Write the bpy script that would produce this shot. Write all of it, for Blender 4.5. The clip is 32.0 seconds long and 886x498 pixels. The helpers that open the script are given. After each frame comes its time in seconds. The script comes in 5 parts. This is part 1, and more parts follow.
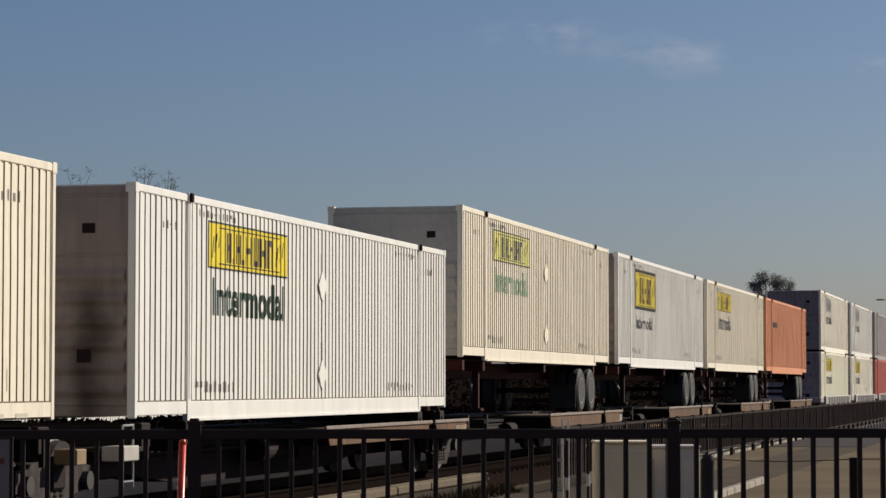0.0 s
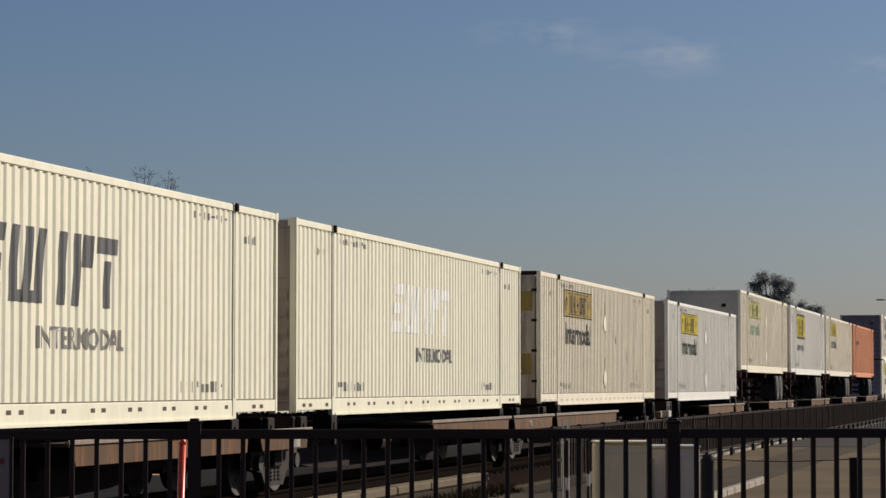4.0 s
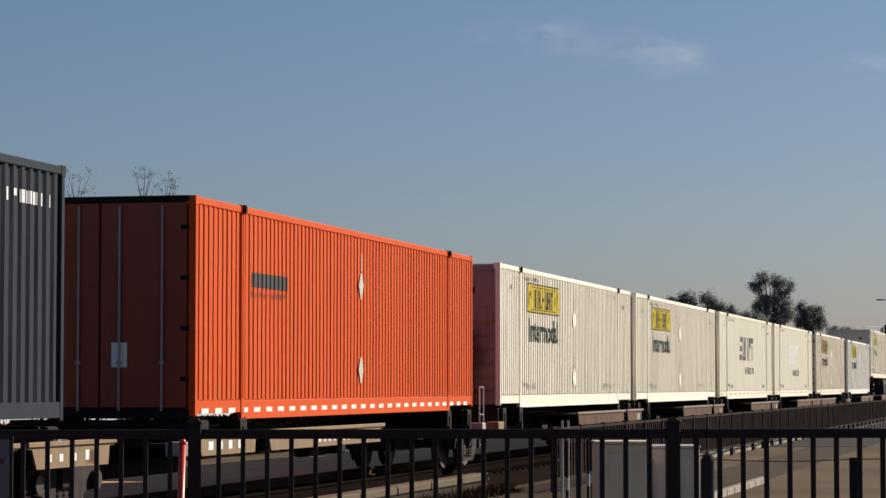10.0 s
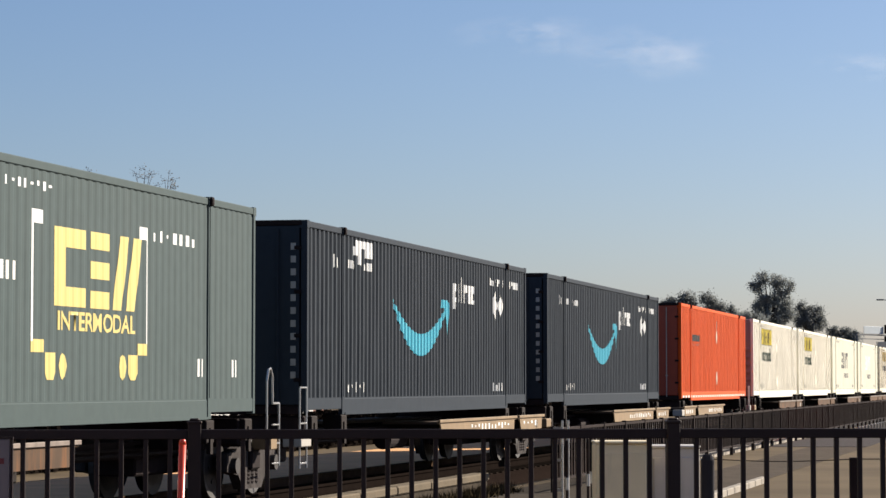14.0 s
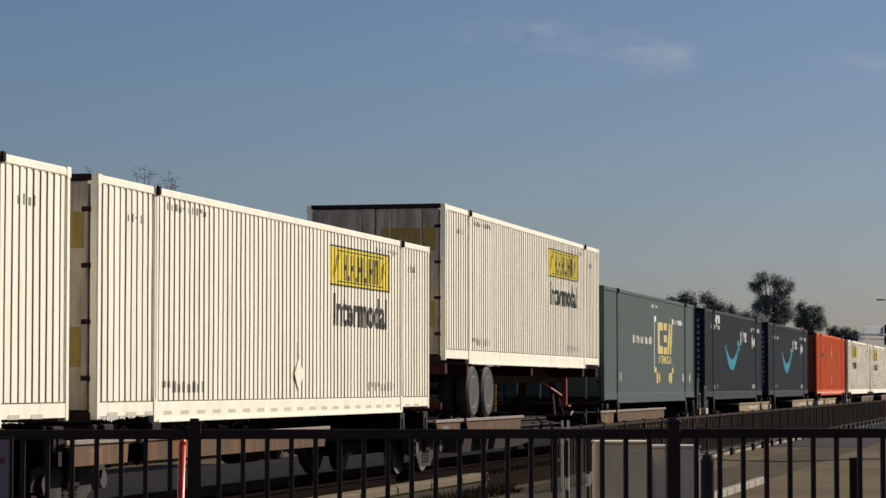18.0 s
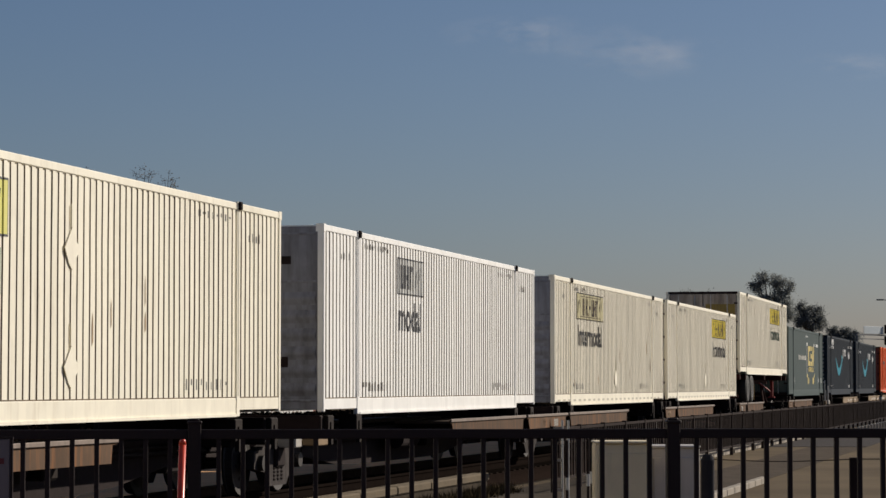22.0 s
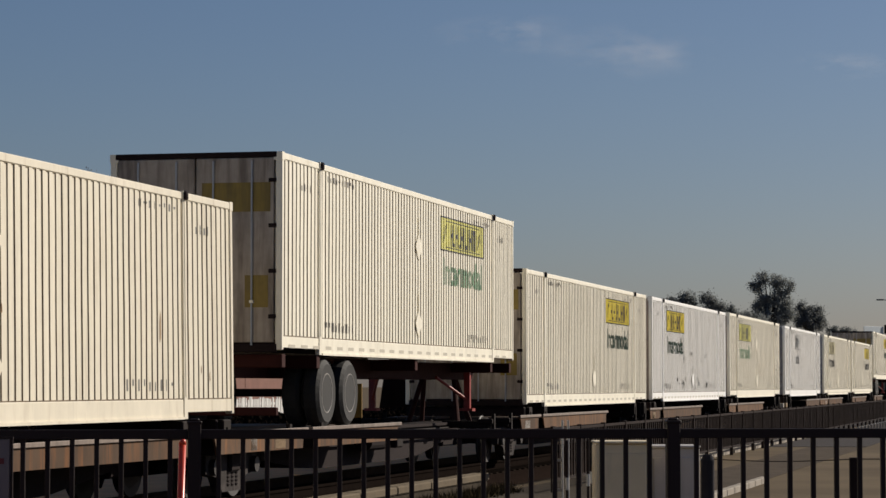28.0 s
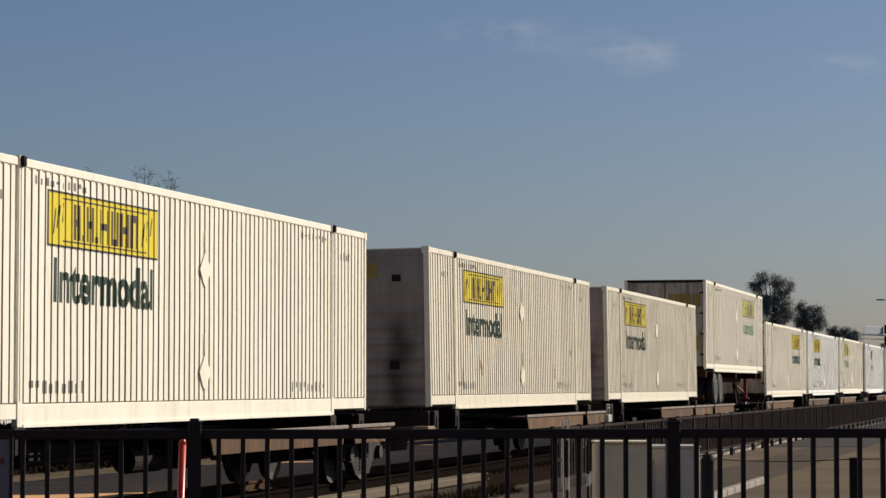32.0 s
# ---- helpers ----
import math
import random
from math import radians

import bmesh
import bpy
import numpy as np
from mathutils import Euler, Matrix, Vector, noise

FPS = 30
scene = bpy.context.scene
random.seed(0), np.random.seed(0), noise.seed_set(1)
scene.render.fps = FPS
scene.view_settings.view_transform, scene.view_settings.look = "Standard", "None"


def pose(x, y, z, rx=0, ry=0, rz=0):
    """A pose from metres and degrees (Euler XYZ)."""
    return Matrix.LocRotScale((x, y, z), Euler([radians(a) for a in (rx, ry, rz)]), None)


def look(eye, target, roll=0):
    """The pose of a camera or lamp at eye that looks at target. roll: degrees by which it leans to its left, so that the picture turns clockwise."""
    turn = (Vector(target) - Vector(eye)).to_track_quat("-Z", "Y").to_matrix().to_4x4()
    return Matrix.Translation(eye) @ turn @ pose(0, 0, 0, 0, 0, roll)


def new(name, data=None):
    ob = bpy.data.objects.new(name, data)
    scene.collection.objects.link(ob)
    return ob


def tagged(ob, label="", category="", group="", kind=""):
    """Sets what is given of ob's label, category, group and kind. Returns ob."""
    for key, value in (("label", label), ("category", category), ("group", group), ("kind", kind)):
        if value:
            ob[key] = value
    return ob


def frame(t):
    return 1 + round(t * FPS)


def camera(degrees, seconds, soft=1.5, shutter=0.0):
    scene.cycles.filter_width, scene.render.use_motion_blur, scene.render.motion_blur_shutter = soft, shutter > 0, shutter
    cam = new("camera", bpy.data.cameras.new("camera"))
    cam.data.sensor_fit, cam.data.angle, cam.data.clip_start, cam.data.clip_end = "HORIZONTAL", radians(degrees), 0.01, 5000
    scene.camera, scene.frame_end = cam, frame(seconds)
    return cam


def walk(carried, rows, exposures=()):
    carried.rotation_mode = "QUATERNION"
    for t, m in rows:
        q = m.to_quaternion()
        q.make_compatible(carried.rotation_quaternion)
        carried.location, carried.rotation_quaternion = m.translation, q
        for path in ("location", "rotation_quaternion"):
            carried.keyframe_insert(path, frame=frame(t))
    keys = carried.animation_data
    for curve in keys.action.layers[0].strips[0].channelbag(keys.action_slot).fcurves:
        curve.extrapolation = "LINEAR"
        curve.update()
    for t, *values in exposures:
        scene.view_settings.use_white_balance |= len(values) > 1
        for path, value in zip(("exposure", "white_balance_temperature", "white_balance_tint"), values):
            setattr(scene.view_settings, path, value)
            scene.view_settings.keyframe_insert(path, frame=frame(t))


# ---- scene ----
# ---- camera ----
CAM_Z = 1.75
LENS = 19.52
PITCH = 3.035
cam = camera(LENS, 32.0, soft=1.5)
cam_pose = pose(0, 0, CAM_Z, 90 + PITCH, 0, 0)
EXPOSURES = [(0.0, 0.0), (6.0, -0.14), (8.0, -0.17), (9.0, 0.04), (9.5, 0.08), (11.0, 0.6), (13.0, 0.85), (14.5, 0.8), (17.0, 0.04), (19.0, 0.0), (22.0, -0.19), (26.0, -0.35), (28.5, -0.12), (29.0, -0.1), (30.0, -0.02), (31.0, 0.0), (32.0, 0.0)]
walk(cam, [(0.0, cam_pose), (32.0, cam_pose)], EXPOSURES)

# the track's own frame: s metres along it, m metres from the camera's side, z up
PHI = 13.35
D_X, D_Y = math.sin(radians(PHI)), math.cos(radians(PHI))
FACE = 10.70                                   # from the camera's line to the loads' near side
HALF = 1.30                                    # half a load's width


def spot(s, m, z=0.0):
    """World place at s along the track and m across from the camera's line towards the track."""
    return Vector((-D_Y * m + D_X * (s - m * D_X / D_Y), D_X * m + D_Y * (s - m * D_X / D_Y), z))


def along(s, m, z=0.0, turn=0.0, lean=0.0):
    v = spot(s, m, z)
    return pose(v.x, v.y, v.z, lean, 0, 90 - PHI + turn)


# ---- light ----
SUN_AZ, SUN_EL = 33.0, 29.0                    # degrees: azimuth from +x towards +y, elevation
sun_way = Vector((math.cos(radians(SUN_AZ)) * math.cos(radians(SUN_EL)),
                  math.sin(radians(SUN_AZ)) * math.cos(radians(SUN_EL)), math.sin(radians(SUN_EL))))
sun = new("sun", bpy.data.lights.new("sun", "SUN"))
sun.data.energy, sun.data.angle, sun.data.color = 5.6, radians(0.55), (1.0, 0.912, 0.78)
sun.matrix_basis = look(sun_way * 60, (0, 0, 0))
world = bpy.data.worlds.new("sky")
scene.world = world
world.use_nodes = True
sky = world.node_tree.nodes.new("ShaderNodeTexSky")
sky.sky_type, sky.sun_disc = "NISHITA", False
sky.sun_elevation, sky.sun_rotation = radians(SUN_EL), radians(90 - SUN_AZ)
sky.air_density, sky.dust_density, sky.ozone_density = 1.0, 0.8, 8.0
backg = world.node_tree.nodes["Background"]
backg.inputs["Strength"].default_value = 0.0585
haze = world.node_tree.nodes.new("ShaderNodeVectorMath")      # the hazy air's slight blue tint
haze.operation = "MULTIPLY"
haze.inputs[1].default_value = (1.30, 1.075, 1.005)
world.node_tree.links.new(sky.outputs[0], haze.inputs[0])
world.node_tree.links.new(haze.outputs[0], backg.inputs["Color"])


# ---- materials ----
def mat(name, colour, rough=0.6, metal=0.0, grain=0.12, scale=6.0, streak=0.0, dirt=(0.12, 0.09, 0.06), dirt_at=0.62,
        bump=0.0, bump_scale=40.0, spec=0.5, vary=0.0, each=True, isle=0.0):
    """A painted or raw surface with grain, stains or downward streaks, and fine relief."""
    m = bpy.data.materials.new(name)
    m.use_nodes = True
    nt = m.node_tree
    n, ln = nt.nodes, nt.links
    b = n["Principled BSDF"]
    b.inputs["Roughness"].default_value = rough
    b.inputs["Metallic"].default_value = metal
    b.inputs["Specular IOR Level"].default_value = spec
    tc = n.new("ShaderNodeTexCoord")
    info = n.new("ShaderNodeObjectInfo")
    off = n.new("ShaderNodeVectorMath")
    off.operation = "MULTIPLY_ADD"
    off.inputs[1].default_value = (1, 1, 1)
    comb = n.new("ShaderNodeCombineXYZ")
    mul = n.new("ShaderNodeMath")
    mul.operation = "MULTIPLY"
    mul.inputs[1].default_value = 53.0 if each else 0.0
    ln.new(info.outputs["Random"], mul.inputs[0])
    ln.new(mul.outputs[0], comb.inputs[0])
    ln.new(mul.outputs[0], comb.inputs[2])
    ln.new(tc.outputs["Object"], off.inputs[0])
    ln.new(comb.outputs[0], off.inputs[2])
    n1 = n.new("ShaderNodeTexNoise")
    n1.inputs["Scale"].default_value, n1.inputs["Detail"].default_value = scale, 6.0
    ln.new(off.outputs[0], n1.inputs["Vector"])
    mix = n.new("ShaderNodeMix")
    mix.data_type = "RGBA"
    lo = [c * (1 - grain * 1.6) for c in colour]
    hi = [min(1, c * (1 + grain)) for c in colour]
    mix.inputs["A"].default_value, mix.inputs["B"].default_value = (*lo, 1), (*hi, 1)
    ln.new(n1.outputs["Fac"], mix.inputs["Factor"])
    out = mix.outputs["Result"]
    if streak > 0:
        mp = n.new("ShaderNodeMapping")
        mp.inputs["Scale"].default_value = (5.0, 5.0, 0.55)
        ln.new(off.outputs[0], mp.inputs["Vector"])
        n2 = n.new("ShaderNodeTexNoise")
        n2.inputs["Scale"].default_value, n2.inputs["Detail"].default_value = 1.3, 8.0
        n2.inputs["Roughness"].default_value = 0.65
        ln.new(mp.outputs[0], n2.inputs["Vector"])
        ramp = n.new("ShaderNodeValToRGB")
        ramp.color_ramp.elements[0].position, ramp.color_ramp.elements[1].position = dirt_at - 0.08, dirt_at + 0.16
        ramp.color_ramp.elements[0].color, ramp.color_ramp.elements[1].color = (0, 0, 0, 1), (streak, streak, streak, 1)
        ln.new(n2.outputs["Fac"], ramp.inputs[0])
        mx = n.new("ShaderNodeMix")
        mx.data_type = "RGBA"
        mx.inputs["B"].default_value = (*dirt, 1)
        ln.new(ramp.outputs[0], mx.inputs["Factor"])
        ln.new(out, mx.inputs["A"])
        out = mx.outputs["Result"]
    if vary > 0:
        hv = n.new("ShaderNodeHueSaturation")
        mr = n.new("ShaderNodeMapRange")
        mr.inputs["To Min"].default_value, mr.inputs["To Max"].default_value = 1 - vary, 1 + vary
        ln.new(info.outputs["Random"], mr.inputs["Value"])
        ln.new(mr.outputs[0], hv.inputs["Value"])
        ln.new(out, hv.inputs["Color"])
        out = hv.outputs["Color"]
    if isle > 0:                                # each rib its own slight tone
        sx, ms, fl, wn = n.new("ShaderNodeSeparateXYZ"), n.new("ShaderNodeMath"), n.new("ShaderNodeMath"), n.new("ShaderNodeTexWhiteNoise")
        mi, hi_ = n.new("ShaderNodeMapRange"), n.new("ShaderNodeHueSaturation")
        ms.operation, fl.operation, wn.noise_dimensions = "MULTIPLY_ADD", "FLOOR", "1D"
        ms.inputs[1].default_value, ms.inputs[2].default_value = 1 / 0.194, 8.075 / 0.194
        mi.inputs["To Min"].default_value, mi.inputs["To Max"].default_value = 1 - isle, 1 + isle * 0.5
        ln.new(off.outputs[0], sx.inputs[0])
        ln.new(sx.outputs[0], ms.inputs[0])
        ln.new(ms.outputs[0], fl.inputs[0])
        ln.new(fl.outputs[0], wn.inputs["W"])
        ln.new(wn.outputs["Value"], mi.inputs["Value"])
        ln.new(mi.outputs[0], hi_.inputs["Value"])
        ln.new(out, hi_.inputs["Color"])
        out = hi_.outputs["Color"]
    ln.new(out, b.inputs["Base Color"])
    if bump > 0:
        n3 = n.new("ShaderNodeTexNoise")
        n3.inputs["Scale"].default_value, n3.inputs["Detail"].default_value = bump_scale, 5.0
        ln.new(off.outputs[0], n3.inputs["Vector"])
        bp = n.new("ShaderNodeBump")
        bp.inputs["Strength"].default_value, bp.inputs["Distance"].default_value = bump, 0.02
        ln.new(n3.outputs["Fac"], bp.inputs["Height"])
        ln.new(bp.outputs[0], b.inputs["Normal"])
    return m


M = {
    "cream": mat("cream_container_paint", (0.86, 0.81, 0.685), 0.5, streak=0.45, dirt=(0.30, 0.24, 0.16), grain=0.06, bump=0.15, bump_scale=3.0, isle=0.05),
    "warm": mat("warm_white_container_paint", (0.77, 0.705, 0.565), 0.5, streak=0.5, dirt=(0.34, 0.25, 0.15), grain=0.07, bump=0.15, bump_scale=3.0, isle=0.05),
    "cool": mat("cool_white_container_paint", (0.77, 0.755, 0.705), 0.45, streak=0.4, dirt=(0.35, 0.33, 0.30), grain=0.05, bump=0.18, bump_scale=3.0, isle=0.05),
    "ivory": mat("ivory_container_paint", (0.79, 0.755, 0.60), 0.5, streak=0.35, dirt=(0.34, 0.30, 0.20), grain=0.06, bump=0.15, bump_scale=3.0, isle=0.05),
    # painted shade with dirt, for the ribs' rear-facing steps and the bottom seam
    "groove_shade_dirt": mat("groove_shade_and_dirt", (0.27, 0.215, 0.15), 0.8, isle=0.25, grain=0.25, scale=3.0, streak=0.6, dirt=(0.07, 0.055, 0.04), dirt_at=0.5, spec=0.1),
    "groove_shade_deep": mat("deep_groove_shade_and_dirt", (0.22, 0.17, 0.12), 0.8, isle=0.25, grain=0.25, scale=3.0, streak=0.6, dirt=(0.07, 0.055, 0.04), dirt_at=0.5, spec=0.1),
    "groove_shade_red": mat("red_groove_shade_and_dirt", (0.46, 0.065, 0.016), 0.8, isle=0.25, grain=0.25, scale=3.0, streak=0.6, dirt=(0.07, 0.015, 0.01), dirt_at=0.5, spec=0.1),
    "deck_grey": mat("rusty_brown_deck_steel", (0.105, 0.062, 0.036), 0.8, spec=0.2, grain=0.4, scale=1.6, streak=0.75, dirt=(0.26, 0.105, 0.035), dirt_at=0.56, vary=0.25),
    "deck_rim": mat("worn_pale_steel_edge", (0.24, 0.185, 0.15), 0.6, grain=0.25, streak=0.6, dirt=(0.09, 0.065, 0.05), dirt_at=0.5),
    "end_grey": mat("pale_grey_steel_paint", (0.40, 0.37, 0.33), 0.6, grain=0.15, streak=0.4, dirt=(0.15, 0.12, 0.10)),
    # the darker base paints in the end walls' shade; the streaks are soot
    "end_shade_grime": mat("shade_and_soot_end_paint", (0.265, 0.215, 0.195), 0.65, streak=0.4, dirt=(0.12, 0.10, 0.095), dirt_at=0.55, grain=0.2, scale=2.5, bump=0.2, bump_scale=3.0, each=False),
    "worn_tape": mat("worn_strip", (0.52, 0.48, 0.39), 0.6, grain=0.1),
    "bright": mat("bright_cream_container_paint", (0.88, 0.83, 0.69), 0.5, streak=0.4, dirt=(0.40, 0.32, 0.21), grain=0.06, bump=0.15, bump_scale=3.0, isle=0.05),
    "chalk": mat("chalky_white_container_paint", (0.89, 0.88, 0.85), 0.5, streak=0.45, dirt=(0.48, 0.45, 0.40), grain=0.05, bump=0.18, bump_scale=3.0, isle=0.05),
    "wan_yellow": mat("washed_out_sign_film", (0.66, 0.60, 0.36), 0.5, grain=0.12, streak=0.5, dirt=(0.62, 0.58, 0.44)),
    "orange": mat("orange_container_paint", (0.62, 0.086, 0.012), 0.65, spec=0.12, streak=0.3, dirt=(0.32, 0.05, 0.02), grain=0.06, bump=0.15, bump_scale=3.0),
    "pale_orange": mat("faded_orange_container_paint", (0.60, 0.235, 0.098), 0.5, streak=0.2, dirt=(0.5, 0.16, 0.08), grain=0.05),
    "slate": mat("dark_grey_container_paint", (0.031, 0.039, 0.050), 0.65, spec=0.08, streak=0.3, dirt=(0.045, 0.048, 0.05), grain=0.12, bump=0.15, bump_scale=3.0),
    "green_grey": mat("grey_green_container_paint", (0.064, 0.087, 0.087), 0.65, spec=0.12, streak=0.3, dirt=(0.085, 0.098, 0.092), grain=0.1, bump=0.15, bump_scale=3.0),
    # darker copy of the container orange: the doors' shade put into the paint
    "orange_door_shade": mat("shade_darkened_orange_door_paint", (0.30, 0.045, 0.018), 0.6, streak=0.4, grain=0.12),
    "red": mat("red_container_paint", (0.42, 0.07, 0.05), 0.5, streak=0.3, grain=0.1),
    "dull_grey": mat("dull_grey_container_paint", (0.32, 0.29, 0.28), 0.5, streak=0.3, grain=0.1),
    "yellow": mat("yellow_sign_film", (0.78, 0.62, 0.02), 0.4, grain=0.08, streak=0.25, dirt=(0.30, 0.24, 0.03)),
    "pale_yellow": mat("faded_yellow_sign_film", (0.72, 0.68, 0.20), 0.45, grain=0.1, streak=0.4, dirt=(0.68, 0.64, 0.48)),
    "tan_sign": mat("browned_sign_film", (0.50, 0.36, 0.10), 0.45, grain=0.12, streak=0.4, dirt=(0.25, 0.17, 0.07)),
    "door_film": mat("dulled_yellow_door_film", (0.27, 0.19, 0.035), 0.6, grain=0.2, streak=0.6, dirt=(0.10, 0.07, 0.03), dirt_at=0.5),
    "white_sign": mat("bleached_sign_film", (0.60, 0.60, 0.57), 0.5, grain=0.1, streak=0.6, dirt=(0.10, 0.10, 0.10), dirt_at=0.5),
    "gold": mat("gold_lettering", (0.64, 0.51, 0.17), 0.4, grain=0.05),
    "black": mat("black_lettering", (0.020, 0.018, 0.016), 0.5, grain=0.2),
    "dark_green": mat("dark_green_lettering", (0.014, 0.040, 0.026), 0.6, spec=0.2, grain=0.2, streak=0.22, dirt=(0.35, 0.36, 0.28)),
    "faded_green": mat("faded_green_lettering", (0.16, 0.30, 0.17), 0.5, grain=0.2, streak=0.6, dirt=(0.6, 0.58, 0.45), dirt_at=0.5),
    "grey_letter": mat("dark_grey_lettering", (0.075, 0.075, 0.078), 0.5, grain=0.2, streak=0.3, dirt=(0.4, 0.38, 0.33)),
    "brown_ink": mat("dark_brown_sign_lettering", (0.050, 0.026, 0.012), 0.5, grain=0.3),
    "ghost": mat("bleached_white_lettering", (0.86, 0.86, 0.82), 0.5, grain=0.05),
    "pencil": mat("small_grey_lettering", (0.17, 0.16, 0.14), 0.5, grain=0.25),
    "white_letter": mat("white_lettering", (0.82, 0.82, 0.80), 0.45, grain=0.05),
    "cyan": mat("cyan_marking_film", (0.045, 0.41, 0.54), 0.4, grain=0.06),
    "reflector": mat("reflective_tape", (0.88, 0.85, 0.79), 0.35, grain=0.06),
    "steel_dark": mat("dark_grimy_steel", (0.020, 0.0125, 0.0125), 0.85, spec=0.15, grain=0.3, scale=9, bump=0.2),
    "steel_rust": mat("rusty_brown_steel", (0.018, 0.012, 0.010), 0.85, spec=0.2, grain=0.3, scale=8, bump=0.25),
    "frame_steel": mat("dusty_grey_cast_steel", (0.062, 0.052, 0.049), 0.85, spec=0.15, grain=0.55, scale=5.0, streak=0.8, dirt=(0.018, 0.013, 0.012), dirt_at=0.5, bump=0.3),
    "rail_pale": mat("paler_brown_rail_steel", (0.085, 0.055, 0.036), 0.9, spec=0.0, grain=0.3, scale=3.0),
    "stain": mat("brown_rust_runs", (0.42, 0.30, 0.19), 0.8, spec=0.1, grain=0.5, scale=9.0),
    "stud_red": mat("dark_red_brown_reflector", (0.085, 0.035, 0.026), 0.5, grain=0.3),
    "far_steel": mat("pale_grey_sign_steel", (0.45, 0.50, 0.53), 0.7, grain=0.1),
    "far_pole": mat("dark_grey_pole_paint", (0.10, 0.11, 0.12), 0.7, grain=0.15),
    "door_pale": mat("dusty_pale_door_paint", (0.40, 0.345, 0.29), 0.65, grain=0.2, streak=0.8, dirt=(0.13, 0.10, 0.08), dirt_at=0.5, bump=0.15, bump_scale=3.0),
    "end_blue": mat("blue_grey_end_paint", (0.21, 0.215, 0.25), 0.7, grain=0.2, streak=0.6, dirt=(0.07, 0.065, 0.075), dirt_at=0.5),
    "tan_steel": mat("tan_painted_steel", (0.24, 0.155, 0.075), 0.6, grain=0.3, scale=2.5, streak=0.5, dirt=(0.12, 0.08, 0.05)),
    "grey_steel": mat("weathered_grey_steel", (0.095, 0.068, 0.052), 0.75, spec=0.25, grain=0.16, streak=0.5, dirt=(0.08, 0.06, 0.045)),
    "red_steel": mat("red_chassis_paint", (0.30, 0.036, 0.026), 0.5, grain=0.2, streak=0.3),
    "tyre": mat("black_rubber", (0.020, 0.019, 0.018), 0.8, grain=0.2, bump=0.2),
    "rim": mat("dull_wheel_rim", (0.36, 0.34, 0.32), 0.4, grain=0.15),
    "wheel": mat("worn_wheel_steel", (0.030, 0.024, 0.021), 0.6, 0.1, grain=0.25),
    "rail": mat("brown_rail_steel", (0.013, 0.0095, 0.008), 0.9, 0.0, spec=0.0, grain=0.2),
    "fence": mat("black_powder_coat", (0.024, 0.0145, 0.015), 0.6, grain=0.2, spec=0.2),
    "galv": mat("galvanised_pipe", (0.50, 0.50, 0.50), 0.35, 0.7, grain=0.15),
    "railing": mat("dull_brown_railing_paint", (0.032, 0.023, 0.021), 0.9, grain=0.35, spec=0.08),
    "hot_orange": mat("orange_red_plastic", (0.72, 0.070, 0.035), 0.35, grain=0.06),
    "cabinet_a": mat("beige_grey_cabinet_paint", (0.76, 0.64, 0.43), 0.55, grain=0.1, streak=0.5, dirt=(0.26, 0.23, 0.18)),
    "cabinet_b": mat("blue_grey_cabinet_paint", (0.52, 0.48, 0.44), 0.55, grain=0.1, streak=0.5, dirt=(0.22, 0.22, 0.21)),
    "board": mat("grey_sign_board", (0.15, 0.125, 0.15), 0.5, grain=0.08),
    "board_red": mat("dark_red_sign_bar", (0.12, 0.012, 0.02), 0.5, grain=0.1),
    "apron": mat("pale_sandy_hardstanding", (0.70, 0.40, 0.20), 0.95, spec=0.02, grain=0.2, scale=1.2, bump=0.3),
    "brick_red": mat("dull_red_brown_wall", (0.21, 0.10, 0.075), 0.9, grain=0.25, scale=1.5, streak=0.4, dirt=(0.16, 0.075, 0.055)),
    "white_fence": mat("white_fence_paint", (0.66, 0.65, 0.62), 0.7, grain=0.1),
    "concrete": mat("stained_pale_concrete", (0.135, 0.108, 0.074), 0.9, spec=0.1, grain=0.2, scale=2.5, streak=0.7, dirt=(0.16, 0.12, 0.08), dirt_at=0.52, bump=0.4, bump_scale=25),
    "kerb": mat("whitish_concrete", (0.33, 0.295, 0.25), 0.9, spec=0.1, grain=0.15, bump=0.4),
    "ballast": mat("oil-dark_brown_ballast", (0.024, 0.0165, 0.0135), 0.95, spec=0.0, grain=0.45, scale=14, bump=1.0, bump_scale=16),
    "tie": mat("oil-dark_timber", (0.020, 0.015, 0.012), 0.9, spec=0.0, grain=0.3),
    "asphalt": mat("grey_asphalt", (0.036, 0.030, 0.029), 0.95, grain=0.2, scale=0.8, bump=0.3, spec=0.15),
    "dirt": mat("dry_tan_ground", (0.120, 0.088, 0.052), 0.95, spec=0.1, grain=0.45, scale=0.25, bump=0.6, bump_scale=3),
    "bark": mat("brown_bark", (0.075, 0.055, 0.04), 0.9, grain=0.3, bump=0.5),
    # leaf green paled towards grey: distance haze put into the colour
    "leaf": mat("haze_paled_green_leaves", (0.27, 0.285, 0.275), 0.8, spec=0.2, grain=0.4, scale=2.0, vary=0.2),
    "dry_leaf": mat("brownish_sparse_leaves", (0.19, 0.18, 0.16), 0.8, grain=0.3, scale=2.0),
    # near-black, so the added hedge reads as the shade under the cars
    "hedge": mat("near_black_filler_leaves", (0.011, 0.0085, 0.007), 0.95, spec=0.0, grain=0.4, scale=1.5),
    "verge": mat("dark_weedy_soil", (0.050, 0.038, 0.026), 0.95, spec=0.1, grain=0.5, scale=5.0, bump=0.8, bump_scale=12),
    "mud_flap": mat("dull_yellow_mud_flap", (0.38, 0.22, 0.04), 0.7, grain=0.25, streak=0.5),
    "path": mat("grey_brown_packed_gravel", (0.070, 0.052, 0.036), 0.95, spec=0.1, grain=0.4, scale=1.5, bump=0.6, bump_scale=14),
